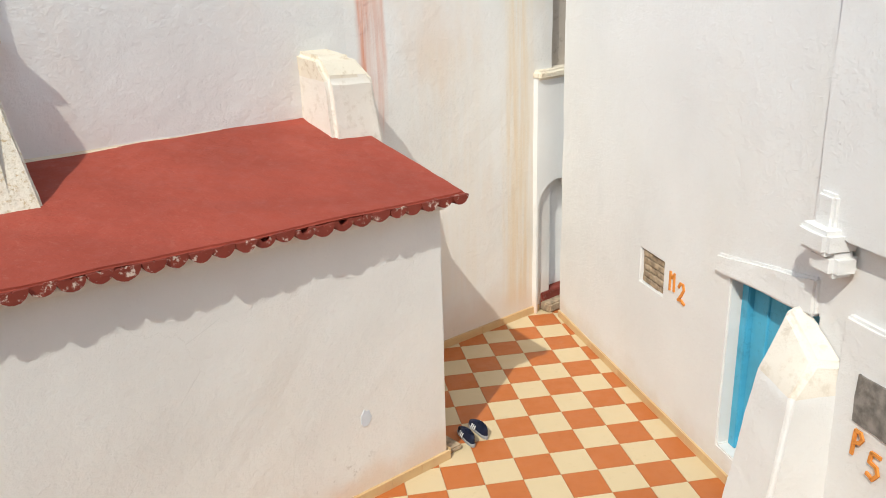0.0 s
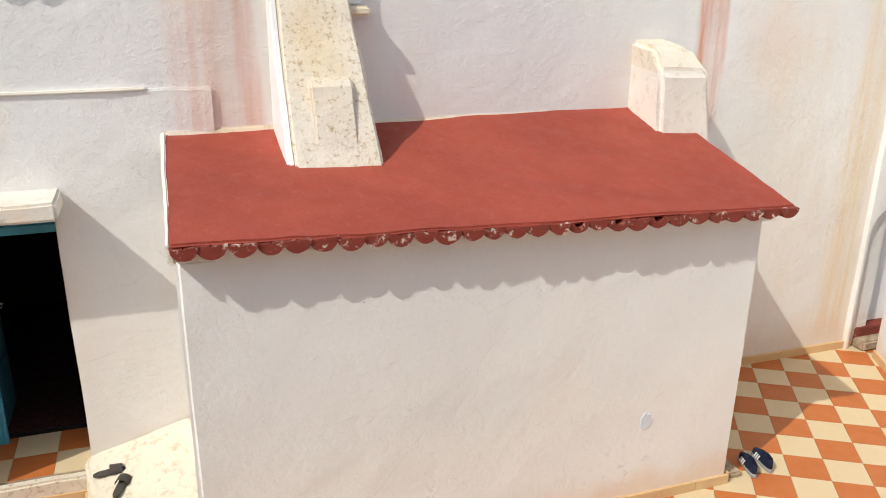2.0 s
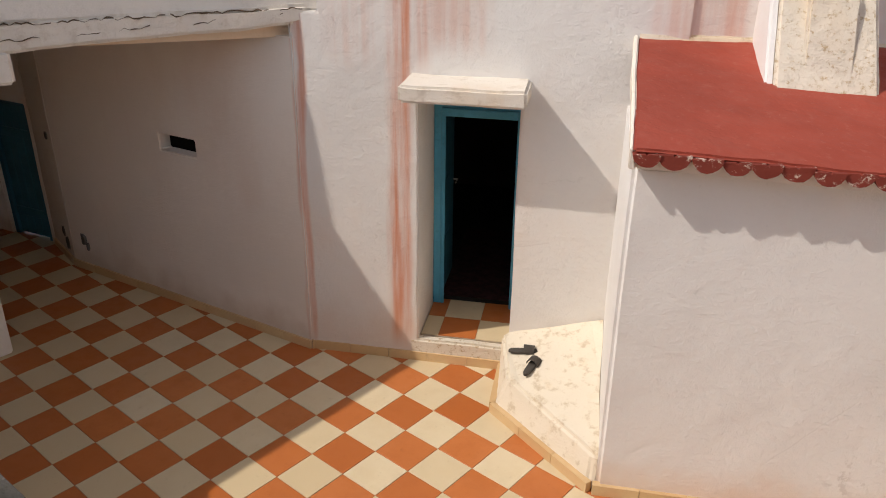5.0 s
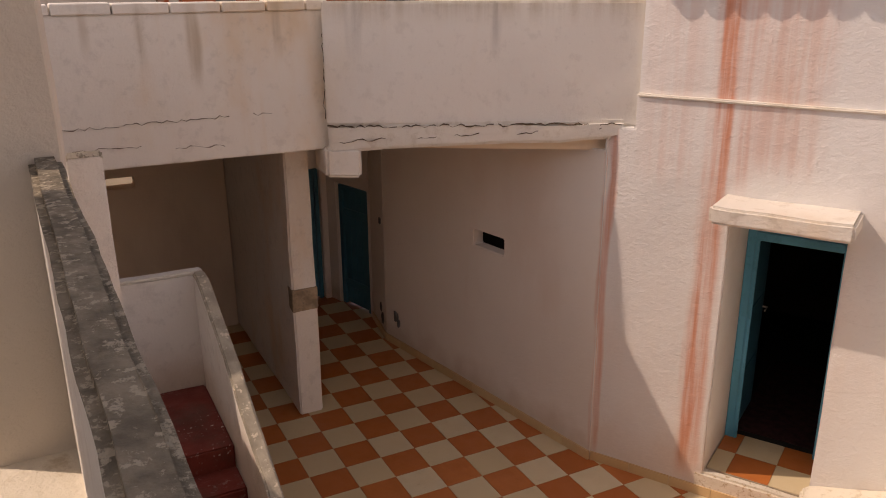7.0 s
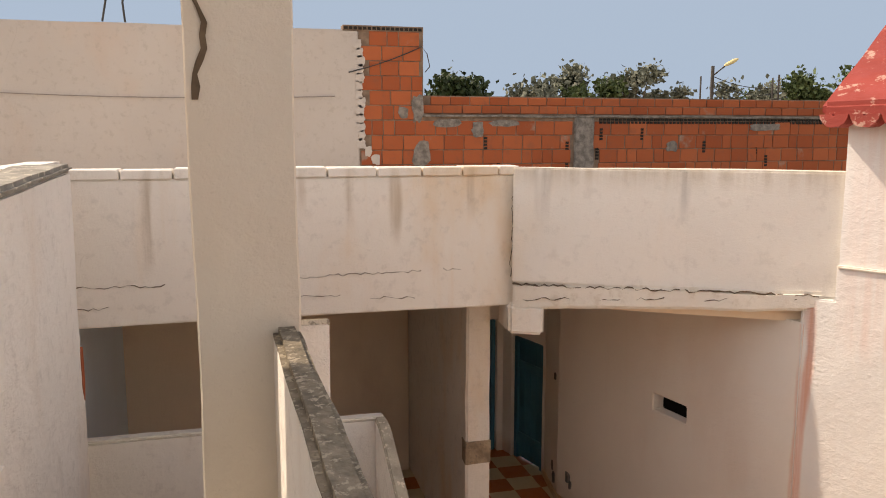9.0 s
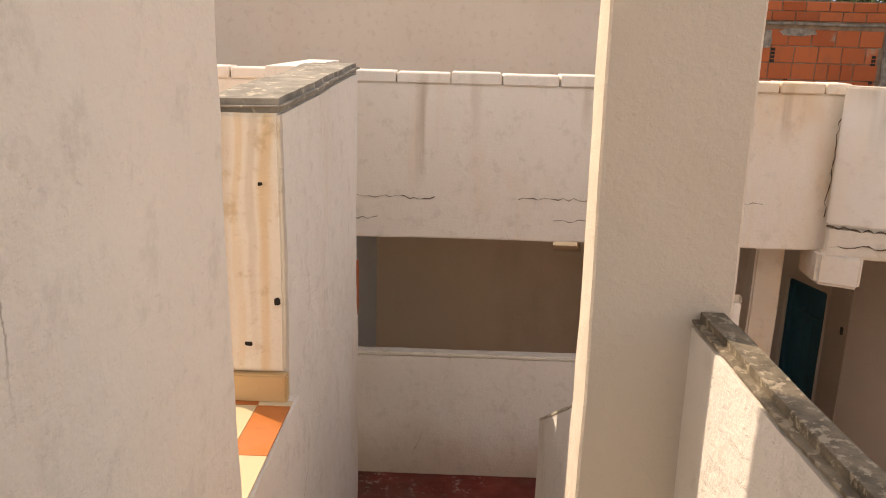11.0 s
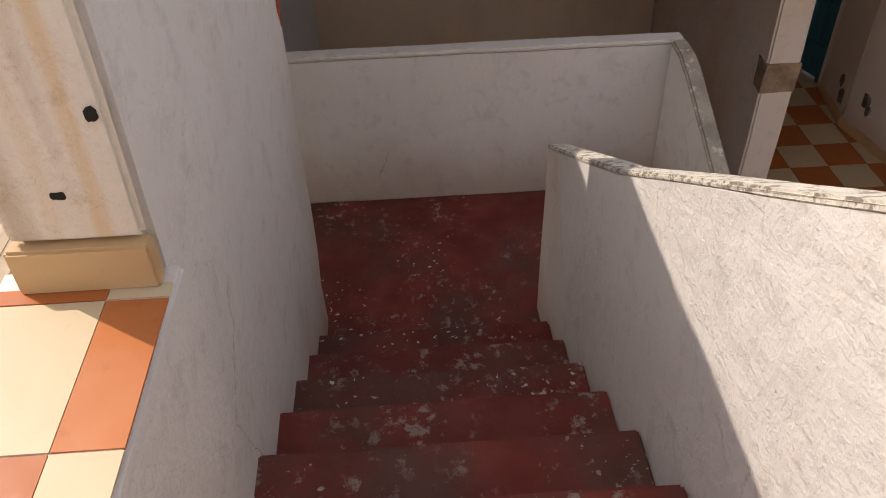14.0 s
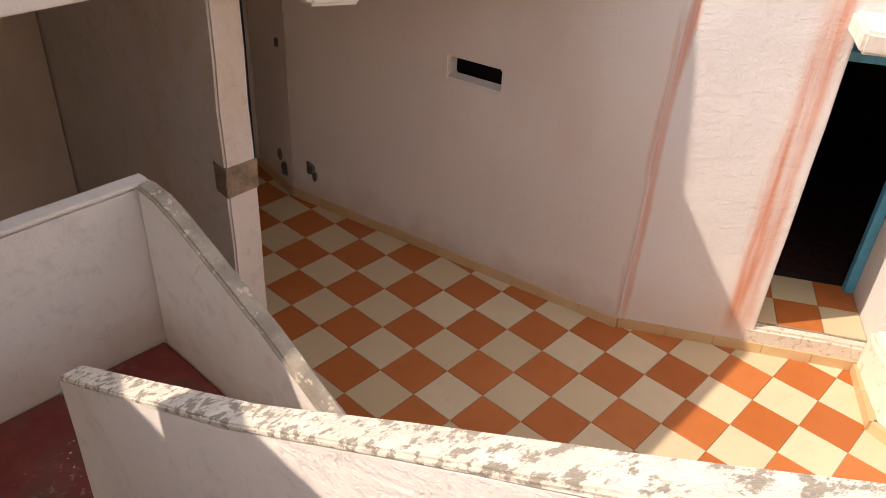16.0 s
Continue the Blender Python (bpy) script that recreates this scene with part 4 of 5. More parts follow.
struct("arch_sill", soften(ubox(10.98, 11.7, 1.28, 1.45, 0.0, 0.12), 0.02, 2, 0.08, 0.012), M_STONE, "rough stone sill before the arch", "sill")
struct("arch_step", soften(ubox(11.0, 11.7, 1.42, 1.6, 0.0, 0.22), 0.01), M_STEP, "dark-red step in the arch", "step")

# ---- bright wall with the second door ----
def RW(y, off=0.0, z=0.0):
    """A place on the bright wall: y along it, off in front of it."""
    return Vector((8.95 + (6.6 - y) * 0.068 - off, y, z))


r_a, r_b = RW(6.5)[:2], RW(-2.3)[:2]
LEN_R = (Vector(r_b) - Vector(r_a)).length
k_r = LEN_R / 8.8
bm = holed(r_a, r_b, 0.4, 0, 5.0, [((6.5 - 3.07) * k_r, (6.5 - 2.08) * k_r, 0.26, 1.84), ((6.5 - 4.52) * k_r, (6.5 - 4.08) * k_r, 1.20, 1.53)])
struct("wall_east", soften(bm, 0.012, 2, 0.3, 0.010), M_RIGHT, "bright whitewashed wall with rough plaster", "wall")


def wall_block(y0, y1, front, back, z0, z1, bm=None):
    return prism([tuple(RW(y0, front)[:2]), tuple(RW(y1, front)[:2]), tuple(RW(y1, back)[:2]), tuple(RW(y0, back)[:2])], z0, z1, bm)


tagged(link("bare_masonry", soften(wall_block(4.53, 4.07, -0.035, -0.3, 1.19, 1.54), 0.0, 1, 0.06, 0.022), M_EXPOSED), "square of bare rubble masonry in the wall", "wall patch")
rubble = bpy.data.objects["bare_masonry"]
rnd = random.Random(21)
for row in range(5):
    y0 = 4.50 - rnd.uniform(0, 0.05)
    while y0 > 4.14:
        w = rnd.uniform(0.10, 0.2)
        z0 = 1.205 + row * 0.066
        ob = part("stone", soften(wall_block(y0, max(4.09, y0 - w + 0.012), -0.012 - rnd.uniform(0, 0.012), -0.06, z0, z0 + 0.054), 0.008, 1), M_STONE, rubble)
        y0 -= w
niche = tagged(link("bare_block", soften(wall_block(1.60, 0.8, 0.062, -0.02, 1.33, 1.66), 0.0, 1, 0.06, 0.012), M_GREYSTONE), "bare grey blockwork patch in the wall", "wall patch")
struct("wall_east_step", soften(wall_block(2.10, -2.3, 0.11, -0.02, 2.45, 5.0), 0.015, 2, 0.25, 0.010), M_RIGHT, "thicker part of the bright wall", "wall")
struct("wall_east_fin", soften(wall_block(1.80, -2.3, 0.05, -0.02, 0.0, 1.98), 0.02, 2, 0.25, 0.012), M_RIGHT, "thicker base of the bright wall", "wall")
bm = solid(bmesh.new(), [RW(3.27, 0.035, 1.74), RW(2.1, 0.04, 1.82), RW(2.1, -0.05, 1.82), RW(3.27, -0.05, 1.74)],
           [RW(3.25, 0.03, 1.90), RW(2.1, 0.03, 2.10), RW(2.1, -0.05, 2.10), RW(3.25, -0.05, 1.90)])
tagged(link("lintel_stone", soften(bm, 0.02, 2, 0.1, 0.012), M_RIGHT), "rough whitewashed lintel over the blue door", "lintel")
door_4 = tagged(new("door_4"), "closed bright-blue wooden door under a lintel", "door", kind="structure")
door_4.matrix_world = Matrix.Translation(RW(2.4, -0.15, 0.3))
for a, b, z0, z1, f in ((3.06, 2.97, 0.26, 1.84, -0.10), (2.18, 2.08, 0.26, 1.84, -0.10)):
    child_part("jamb", soften(wall_block(a, b, f, f - 0.08, z0, z1), 0.008, 2), M_BLUE, door_4)
child_part("head", soften(wall_block(2.97, 2.18, -0.10, -0.18, 1.77, 1.84), 0.008, 2), M_BLUE, door_4)
for k in range(4):
    a = 2.967 - 0.196 * k
    child_part("board", soften(wall_block(a, a - 0.19, -0.145, -0.18, 0.27, 1.768), 0.006, 1), M_BLUE, door_4)
child_part("meeting_strip", soften(wall_block(2.79, 2.76, -0.125, -0.15, 0.27, 1.768), 0.006, 1), M_BLUE, door_4)
but2 = thing("buttress", RW(1.7, 0.2, 0), "rough whitewashed buttress beside the blue door", "buttress")
rings = [[RW(2.30, 0.50, 0), RW(1.74, 0.54, 0), RW(1.74, -0.02, 0), RW(2.34, -0.02, 0)],
         [RW(2.25, 0.30, 1.42), RW(1.80, 0.34, 1.40), RW(1.76, -0.02, 1.42), RW(2.30, -0.02, 1.46)],
         [RW(2.24, 0.12, 1.84), RW(1.86, 0.16, 1.62), RW(1.78, -0.02, 1.62), RW(2.27, -0.02, 1.90)]]
child_part("shaft", capped(rings, 1.40, 0.03), [M_RIGHT, M_LEDGE], but2, "whitewashed shaft with a cream-stained top", True)
spout = thing("spout", RW(1.45, 0.3, 2.4), "whitewashed stone water spout on the wall", "spout")
child_part("trough", soften(wall_block(2.08, 1.80, 0.24, 0.0, 2.36, 2.52), 0.03, 2, 0.08, 0.012), M_RIGHT, spout, "", True)
child_part("corbel", soften(wall_block(2.02, 1.78, 0.19, 0.0, 2.22, 2.38), 0.035, 2, 0.08, 0.012), M_RIGHT, spout, "", True)
child_part("chute", soften(wall_block(2.04, 1.88, 0.15, 0.0, 2.5, 2.72), 0.02, 2, 0.08, 0.010), M_RIGHT, spout, "", True)


def stroke(pts, y0, z0, scale, width=0.018):
    """A brush stroke on the bright wall through points of a letter's square."""
    bm = bmesh.new()
    p3 = [RW(y0 - a * scale, 0.0, z0 + b * scale) for a, b in pts]
    for a, b in zip(p3, p3[1:]):
        d = (b - a).normalized()
        s = Vector((1, 0.068, 0)).cross(d).normalized() * width
        e = d * width * 0.5
        solid(bm, [a - s - e, b - s + e, b + s + e, a + s - e], [q - Vector((0.014, 0, 0)) for q in (a - s - e, b - s + e, b + s + e, a + s - e)])
    return bm


sign = tagged(new("painted_mark"), "hand-painted orange mark M2 on the wall", "graffiti")
sign.matrix_world = Matrix.Translation(RW(3.8, 0, 1.4))
for s in ([(0, 0), (0, 1)], [(0, 1), (0.22, 0.72), (0.42, 1.0)], [(0.42, 1), (0.42, 0.05)]):
    child_part("letter_stroke", stroke(s, 3.95, 1.32, 0.17, 0.011), M_GRAFFITI, sign)
child_part("numeral", stroke([(0, 0.75), (0.15, 1), (0.42, 1), (0.5, 0.75), (0.3, 0.4), (0.0, 0.05), (0.3, 0.12), (0.6, 0)], 3.80, 1.27, 0.17, 0.011), M_GRAFFITI, sign)
sign = tagged(new("painted_mark"), "hand-painted orange mark P5 on the wall", "graffiti")
sign.matrix_world = Matrix.Translation(RW(1.4, 0.05, 1.2))


def lifted(bm):
    for v in bm.verts:
        v.co.x -= 0.056
    return bm


child_part("letter_stroke", lifted(stroke([(0, 0), (0.05, 1), (0.3, 1.0), (0.42, 0.8), (0.3, 0.58), (0.05, 0.5)], 1.56, 1.12, 0.17, 0.011)), M_GRAFFITI, sign)
child_part("numeral", lifted(stroke([(0.5, 1.0), (0.1, 1.0), (0.05, 0.6), (0.4, 0.55), (0.5, 0.3), (0.3, 0.0), (0.0, 0.1)], 1.42, 1.05, 0.17, 0.011)), M_GRAFFITI, sign)

# ---- brick walls and the neighbour's wall behind the gallery ----
BX = -6.0
brick_wall = struct("wall_brick", box(BX - 0.2, BX - 0.012, -0.65, 14, 2.0, 4.40), M_MORTAR, "red hollow-brick boundary wall with smeared mortar", "wall")
brick_top = struct("wall_brick_upper", box(BX - 0.32, BX - 0.15, 0.29, 14, 4.40, 4.70), M_MORTAR, "set-back upper brick wall", "wall")
struct("wall_brick_tower", box(BX - 0.2, BX - 0.012, -0.65, 0.28, 4.38, 5.58), M_MORTAR, "raised end of the brick wall", "wall")
struct("wall_neighbour", soften(box(BX - 0.3, BX + 0.0, -14, -0.65, 2.0, 5.58), 0.02, 2, 0.4, 0.012), M_FAR, "tall faded neighbour wall with damp stains", "wall")
struct("wall_brick_render", soften(box(BX - 0.02, BX + 0.022, 2.64, 2.96, 2.9, 4.40), 0.015, 2, 0.12, 0.02), M_GREYSTONE, "smeared grey render strip on the brick wall", "wall")
rnd = random.Random(33)
for k in range(15):
    z = 3.9 + k * 0.115
    y = -0.65 + rnd.uniform(-0.03, 0.03) + (0.22 if k == 0 else 0.1 if k == 1 else 0)
    z -= 0.12
    flake("plaster_edge", M_FAR, (BX + 0.004, y, z), (1, 0, 0), (0, 1, 0), (0.05 + rnd.uniform(0, 0.03), 0.075), 100 + k, "ragged edge of pale plaster over brick", "wall patch")
for k, (y, z, w, h) in enumerate(((0.25, 3.85, 0.14, 0.2), (-0.02, 4.45, 0.08, 0.09), (0.2, 4.5, 0.09, 0.2), (0.65, 4.3, 0.22, 0.06), (1.1, 4.2, 0.1, 0.12), (1.5, 4.3, 0.25, 0.05), (4.3, 3.95, 0.1, 0.09), (6.0, 4.25, 0.3, 0.06))):
    flake("mortar_smear", M_GREYSTONE, (BX + 0.003, y, z), (1, 0, 0), (0, 1, 0), (w, h), 130 + k, "grey mortar smeared over the bricks", "wall patch")
brick_mesh = {}


def brick(parent, y, z, w, h, x=BX):
    key = (round(w, 2), h)
    if key not in brick_mesh:
        bm = box(-0.02, 0.0, 0, w, 0, h)
        bmesh.ops.bevel(bm, geom=bm.edges[:], offset=0.006, segments=1, affect="EDGES")
        bmesh.ops.recalc_face_normals(bm, faces=bm.faces)
        me = bpy.data.meshes.new("brick")
        bm.to_mesh(me)
        bm.free()
        me.materials.append(M_BRICK)
        brick_mesh[key] = me
    ob = new("brick", brick_mesh[key])
    ob.location = (x + random.uniform(-0.006, 0.006), y, z)
    ob.parent = parent
    return ob


random.seed(5)
for row in range(8):
    z = 2.86 + row * 0.212
    y = -0.63 + (0.15 if row % 2 else 0.0)
    if row < 7:
        while y < 9.6:
            w = random.choice((0.29, 0.29, 0.29, 0.15))
            if not 2.62 < y + w / 2 < 2.98:
                brick(brick_wall, y, z, w, 0.2)
            y += w + 0.014
for row in range(6):
    z = 4.35 + row * 0.206
    y = -0.62 + (0.12 if row % 2 else 0.0)
    while y < 0.17:
        w = min(random.choice((0.29, 0.25, 0.15)), 0.27 - y)
        brick(brick_wall, y, z, w, 0.194)
        y += w + 0.014
for row in range(1):
    y = 0.3
    while y < 9.6:
        brick(brick_top, y, 4.445, 0.29, 0.115, BX - 0.135)
        brick(brick_top, y + 0.12, 4.57, 0.29, 0.115, BX - 0.135)
        y += 0.304
# hollow ends showing on the top course
struct("brick_ledge", soften(box(BX - 0.16, BX + 0.03, 0.28, 9.7, 4.39, 4.42), 0.01, 2, 0.15, 0.012), M_GREYSTONE, "mortar ledge on the brick wall", "ledge")
# Shade inside the open cells is laid on as near-black boxes.
bm = bmesh.new()
y = 3.05
while y < 9.5:
    for r in range(2):
        box(BX - 0.01, BX + 0.004, y, y + 0.05, 4.30 + r * 0.045, 4.335 + r * 0.045, bm)
    y += 0.066
for y0, z0 in ((1.2, 3.92), (2.5, 3.85), (2.5, 3.62), (3.0, 3.75), (3.06, 4.05), (3.75, 4.05), (4.85, 3.85), (5.8, 3.82), (6.0, 3.62), (1.4, 3.7)):
    for r in range(4):
        box(BX - 0.01, BX + 0.004, y0, y0 + 0.05, z0 + r * 0.048, z0 + 0.036 + r * 0.048, bm)
y = -0.85
while y < 0.22:
    box(BX - 0.16, BX + 0.006, y, y + 0.05, 5.59, 5.63, bm)
    y += 0.066
child_part("brick_cell", bm, M_SHADE_BLACK, brick_wall, "near-black boxes for the shaded cells of hollow bricks")
struct("tower_cap", box(BX - 0.2, BX + 0.0, -0.87, 0.28, 5.575, 5.65), M_MORTAR, "course of hollow bricks on edge", "coping")
pts = [(BX + 0.03, -9 + k * 0.5, 4.75 + 0.02 * (k - 9) ** 2 / 9 - (0.012 * k)) for k in range(17)]
tagged(link("wall_cable", tube(pts, 0.006), M_WALLWIRE), "thin sagging cable along the neighbour wall", "cable")
tagged(link("wall_cable", tube([(BX + 0.03, -0.8 + k * 0.21, 5.0 + 0.05 * k + 0.005 * k * k) for k in range(6)] + [(BX + 0.02, 0.33, 5.28), (BX + 0.02, 0.37, 5.1), (BX + 0.02, 0.3, 5.02)], 0.008), M_WIRE), "black cable hooked over the brick end", "cable")
tagged(link("roof_wire", tube([(BX - 0.1, -4.0, 5.6), (BX - 0.1, -3.96, 5.8), (BX - 0.1, -3.9, 6.1)], 0.014), M_WIRE), "bent steel rod on the wall top", "rod")
tagged(link("roof_wire", tube([(BX - 0.1, -3.72, 5.6), (BX - 0.1, -3.74, 5.85), (BX - 0.1, -3.70, 6.1)], 0.014), M_WIRE), "bent steel rod on the wall top", "rod")


# ---- pale hazy sky low behind the trees ----
haze = bpy.data.materials.new("hazy_sky")
haze.use_nodes = True
haze_shader = haze.node_tree.nodes["Principled BSDF"]
haze_shader.inputs["Base Color"].default_value = (0, 0, 0, 1)
haze_shader.inputs["Specular IOR Level"].default_value = 0.0
haze_shader.inputs["Emission Color"].default_value = (0.205, 0.297, 0.43, 1)
haze_shader.inputs["Emission Strength"].default_value = 1.0
bm = bmesh.new()
arc = [radians(95 + 5 * k) for k in range(25)]
lows = [bm.verts.new((300 * math.cos(a), 300 * math.sin(a), -5)) for a in arc]
highs = [bm.verts.new((300 * math.cos(a), 300 * math.sin(a), 90)) for a in arc]
for k in range(24):
    bm.faces.new((lows[k], lows[k + 1], highs[k + 1], highs[k]))
struct("backdrop", bm, haze, "pale hazy sky behind the trees", "sky")


# ---- trees, poles and the lamp beyond ----
def tree(place, height, spread, mat, seed, count, label):
    rnd = random.Random(seed)
    ob = thing("tree", place, label, "tree", "trees behind the brick wall")
    trunk = tube([(0, 0, -0.3), (0.1, 0.05, height * 0.3), (0.0, 0.2, height * 0.62)], [0.22, 0.17, 0.08], None, 8)
    part("trunk", trunk, M_BARK, ob)
    tips = []
    for k in range(9):
        a = rnd.uniform(0, math.tau)
        r = rnd.uniform(0.35, 1.0) * spread
        tip = Vector((math.cos(a) * r, math.sin(a) * r, height * rnd.uniform(0.55, 0.96) - 0.12 * r))
        part("limb", tube([(0, 0.1, height * rnd.uniform(0.3, 0.5)), tip * 0.6 + Vector((0, 0, height * 0.2)), tip], [0.09, 0.05, 0.02], None, 5), M_BARK, ob)
        tips.append(tip)
    bm = bmesh.new()
    for k in range(count):
        c = rnd.choice(tips)
        d = Vector((rnd.gauss(0, 1), rnd.gauss(0, 1), rnd.gauss(0, 0.8))) * spread * 0.2
        p = c + d
        s = rnd.uniform(0.08, 0.22)
        m = Euler((rnd.uniform(0, 6), rnd.uniform(0, 6), rnd.uniform(0, 6))).to_matrix()
        vs = [bm.verts.new(p + m @ Vector(q) * s) for q in ((-0.5, -1, 0), (0.6, -0.6, 0.15), (0.4, 0.9, 0), (-0.6, 0.5, 0.2))]
        bm.faces.new(vs)
    part("crown", bm, mat, ob)
    return ob


for y, h, w, mat, seed, count, label in (
        (9.2, 7.5, 2.0, M_LEAF_DARK, 1, 3600, "small dark-leaved tree behind the brick wall"),
        (13.2, 6.6, 1.5, M_LEAF, 2, 1500, "low green tree behind the brick wall"),
        (16.4, 7.9, 2.2, M_LEAF_GREY, 3, 2600, "pale grey-green olive tree"),
        (18.8, 7.4, 2.0, M_LEAF, 4, 2800, "light green leafy tree behind the wall"),
        (21.4, 8.2, 1.9, M_LEAF_GREY, 5, 2200, "pale half-bare tree behind the wall"),
        (23.8, 7.2, 1.6, M_LEAF_GREY, 9, 1600, "thin grey-green tree behind the wall"),
        (29.0, 7.7, 2.0, M_LEAF_GREY, 6, 1700, "thin grey-green tree behind the wall"),
        (32.6, 8.1, 2.3, M_LEAF, 7, 4600, "dense dark-green tree behind the wall"),
        (36.0, 8.0, 2.4, M_LEAF, 8, 4600, "dense dark-green tree behind the wall"),
        (40.5, 8.4, 2.6, M_LEAF_DARK, 10, 3600, "dense dark-green tree behind the wall")):
    tree((-40, y, 0), h, w, mat, seed, count, label)
for y, h, r in ((20.35, 7.4, 0.10), (19.72, 6.9, 0.05), (24.1, 7.05, 0.06), (23.75, 6.9, 0.05)):
    tagged(link("utility_pole", tube([(-30, y, -0.3), (-30, y, h)], [r, r * 0.85], None, 10), M_POLE), "dark weathered utility pole behind the wall", "pole", "poles behind the brick wall")
lamp = thing("street_lamp", (-30, 20.4, 0), "yellowish street lamp head on a curved arm", "lamp")
child_part("arm", tube([(-30, 20.4, 6.95), (-30, 20.8, 7.25), (-30, 21.1, 7.48)], 0.035), M_POLE, lamp)
bm = bmesh.new()
bmesh.ops.create_uvsphere(bm, u_segments=12, v_segments=8, radius=1)
for v in bm.verts:
    v.co = Vector((v.co.x * 0.12, v.co.y * 0.45, v.co.z * 0.1))
bmesh.ops.transform(bm, matrix=Matrix.Translation((-30, 21.35, 7.6)) @ Matrix.Rotation(radians(25), 4, "X"), verts=bm.verts)
child_part("head", bm, M_LAMP, lamp, "", True)
for k in range(4):
    pts = [(-30, 20.4 + t * 3.7 / 8, 6.9 - 0.25 * k - 0.9 * (t / 8) * (1 - t / 8) * (2 + k) * 0.5 - 0.06 * t) for t in range(9)]
    tagged(link("overhead_cable", tube(pts, 0.02), M_WIRE), "sagging black overhead cable", "cable")


# ---- footwear ----
def sole_ring(length, width, z, grow=1.0):
    pts = []
    for k in range(20):
        a = math.tau * k / 20
        x = math.cos(a) * length / 2
        w = width / 2 * (1.0 + 0.16 * math.cos(a)) * (0.82 + 0.18 * math.cos(2 * a)) * grow
        pts.append((x * (0.97 + 0.03 * grow), math.sin(a) * w, z))
    return pts


def sneaker(place, turn):
    ob = thing("sneaker", place, "navy mesh sneaker with white side stripes", "shoe", "pair of sneakers")
    ob.matrix_world = Matrix.Translation(place) @ Matrix.Rotation(turn, 4, "Z")
    part("sole", soften(solid(bmesh.new(), sole_ring(0.28, 0.10, 0.0), sole_ring(0.285, 0.105, 0.03)), 0.005, 1), M_SOLE, ob, "grey rubber sole")
    bm = bmesh.new()
    rings = []
    for z, shift, fl, fw in ((0.03, 0.0, 0.27, 0.098), (0.055, -0.004, 0.262, 0.092), (0.08, -0.04, 0.19, 0.078), (0.098, -0.065, 0.12, 0.064)):
        rings.append([bm.verts.new((x + shift, y, z)) for x, y, _ in sole_ring(fl, fw, z)])
    for a, b in zip(rings, rings[1:]):
        for k in range(20):
            bm.faces.new((a[k], a[(k + 1) % 20], b[(k + 1) % 20], b[k]))
    bm.faces.new(rings[0][::-1])
    inner = [bm.verts.new((v.co.x * 0.85 - 0.01, v.co.y * 0.8, 0.06)) for v in rings[-1]]
    for k in range(20):
        bm.faces.new((rings[-1][k], rings[-1][(k + 1) % 20], inner[(k + 1) % 20], inner[k]))
    bm.faces.new(inner)
    part("upper", bm, M_NAVY, ob, "", True)
    for s in (-1, 1):
        for k in range(3):
            x = -0.01 + k * 0.024
            part("stripe", soften(solid(bmesh.new(), [(x, s * 0.044, 0.034), (x + 0.012, s * 0.044, 0.034), (x + 0.012, s * 0.05, 0.034), (x, s * 0.05, 0.034)],
                                        [(x - 0.014, s * 0.034, 0.072), (x - 0.002, s * 0.034, 0.072), (x - 0.002, s * 0.042, 0.072), (x - 0.014, s * 0.042, 0.072)]), 0.001, 1), M_STRIPE, ob, "white side stripe")
    for k in range(4):
        x = 0.012 + k * 0.018
        part("lace", tube([(x, -0.022, 0.088 - k * 0.006), (x + 0.004, 0, 0.096 - k * 0.007), (x, 0.022, 0.088 - k * 0.006)], 0.0035), M_NAVY, ob)
    return ob


for spot, turn in (((7.25, 4.01, 0.0), 104), ((7.385, 4.11, 0.0), 108)):
    shoe = sneaker(spot, radians(turn))
    shoe.scale = (1.12, 1.15, 1.25)


def sandal(m, label):
    ob = thing("sandal", m.translation, label, "sandal", "pair of sandals")
    ob.matrix_world = m
    part("sole", soften(solid(bmesh.new(), sole_ring(0.26, 0.10, 0.0), sole_ring(0.255, 0.098, 0.028)), 0.006, 1), M_SANDAL, ob)
    bm = bmesh.new()
    rows = []
    for x in (0.0, 0.04, 0.085):
        rows.append([bm.verts.new((x, math.cos(a) * 0.05, 0.02 + math.sin(a) * (0.055 - x * 0.15))) for a in [math.pi * k / 8 for k in range(9)]])
    for a, b in zip(rows, rows[1:]):
        for k in range(8):
            bm.faces.new((a[k], a[k + 1], b[k + 1], b[k]))
    strap = part("strap", bm, M_SANDAL, ob, "wide rubber strap")
    mod = strap.modifiers.new("thick", "SOLIDIFY")
    mod.thickness = 0.006
    return ob


sandal(pose(2.35, 2.34, 0.375, 4, -4, 30), "dark rubber slide sandal lying on the bench")
sandal(pose(2.52, 2.20, 0.375, 4, -4, 100), "dark rubber slide sandal lying on the bench")

# ---- skirting tiles ----
skirt = struct("baseboard", box(-4.0, -3.99, -0.15, -0.14, 0, 0.01), M_SKIRT, "low tan tiled skirting around the courtyard", "baseboard")


def skirting(p, q, height=0.085, proud=0.02):
    p, q = Vector(p), Vector(q)
    d = (q - p)
    count = max(1, round(d.length / 0.33))
    n = Vector((-d.y, d.x)).normalized()
    for k in range(count):
        a, b = p + d * (k / count) + d.normalized() * 0.002, p + d * ((k + 1) / count) - d.normalized() * 0.002
        part("skirting_tile", prism([tuple(a - n * proud), tuple(b - n * proud), tuple(b + n * 0.03), tuple(a + n * 0.03)], 0.0, height), M_SKIRT, skirt)


def uv2(u, v):
    return tuple(UV(u, v)[:2])


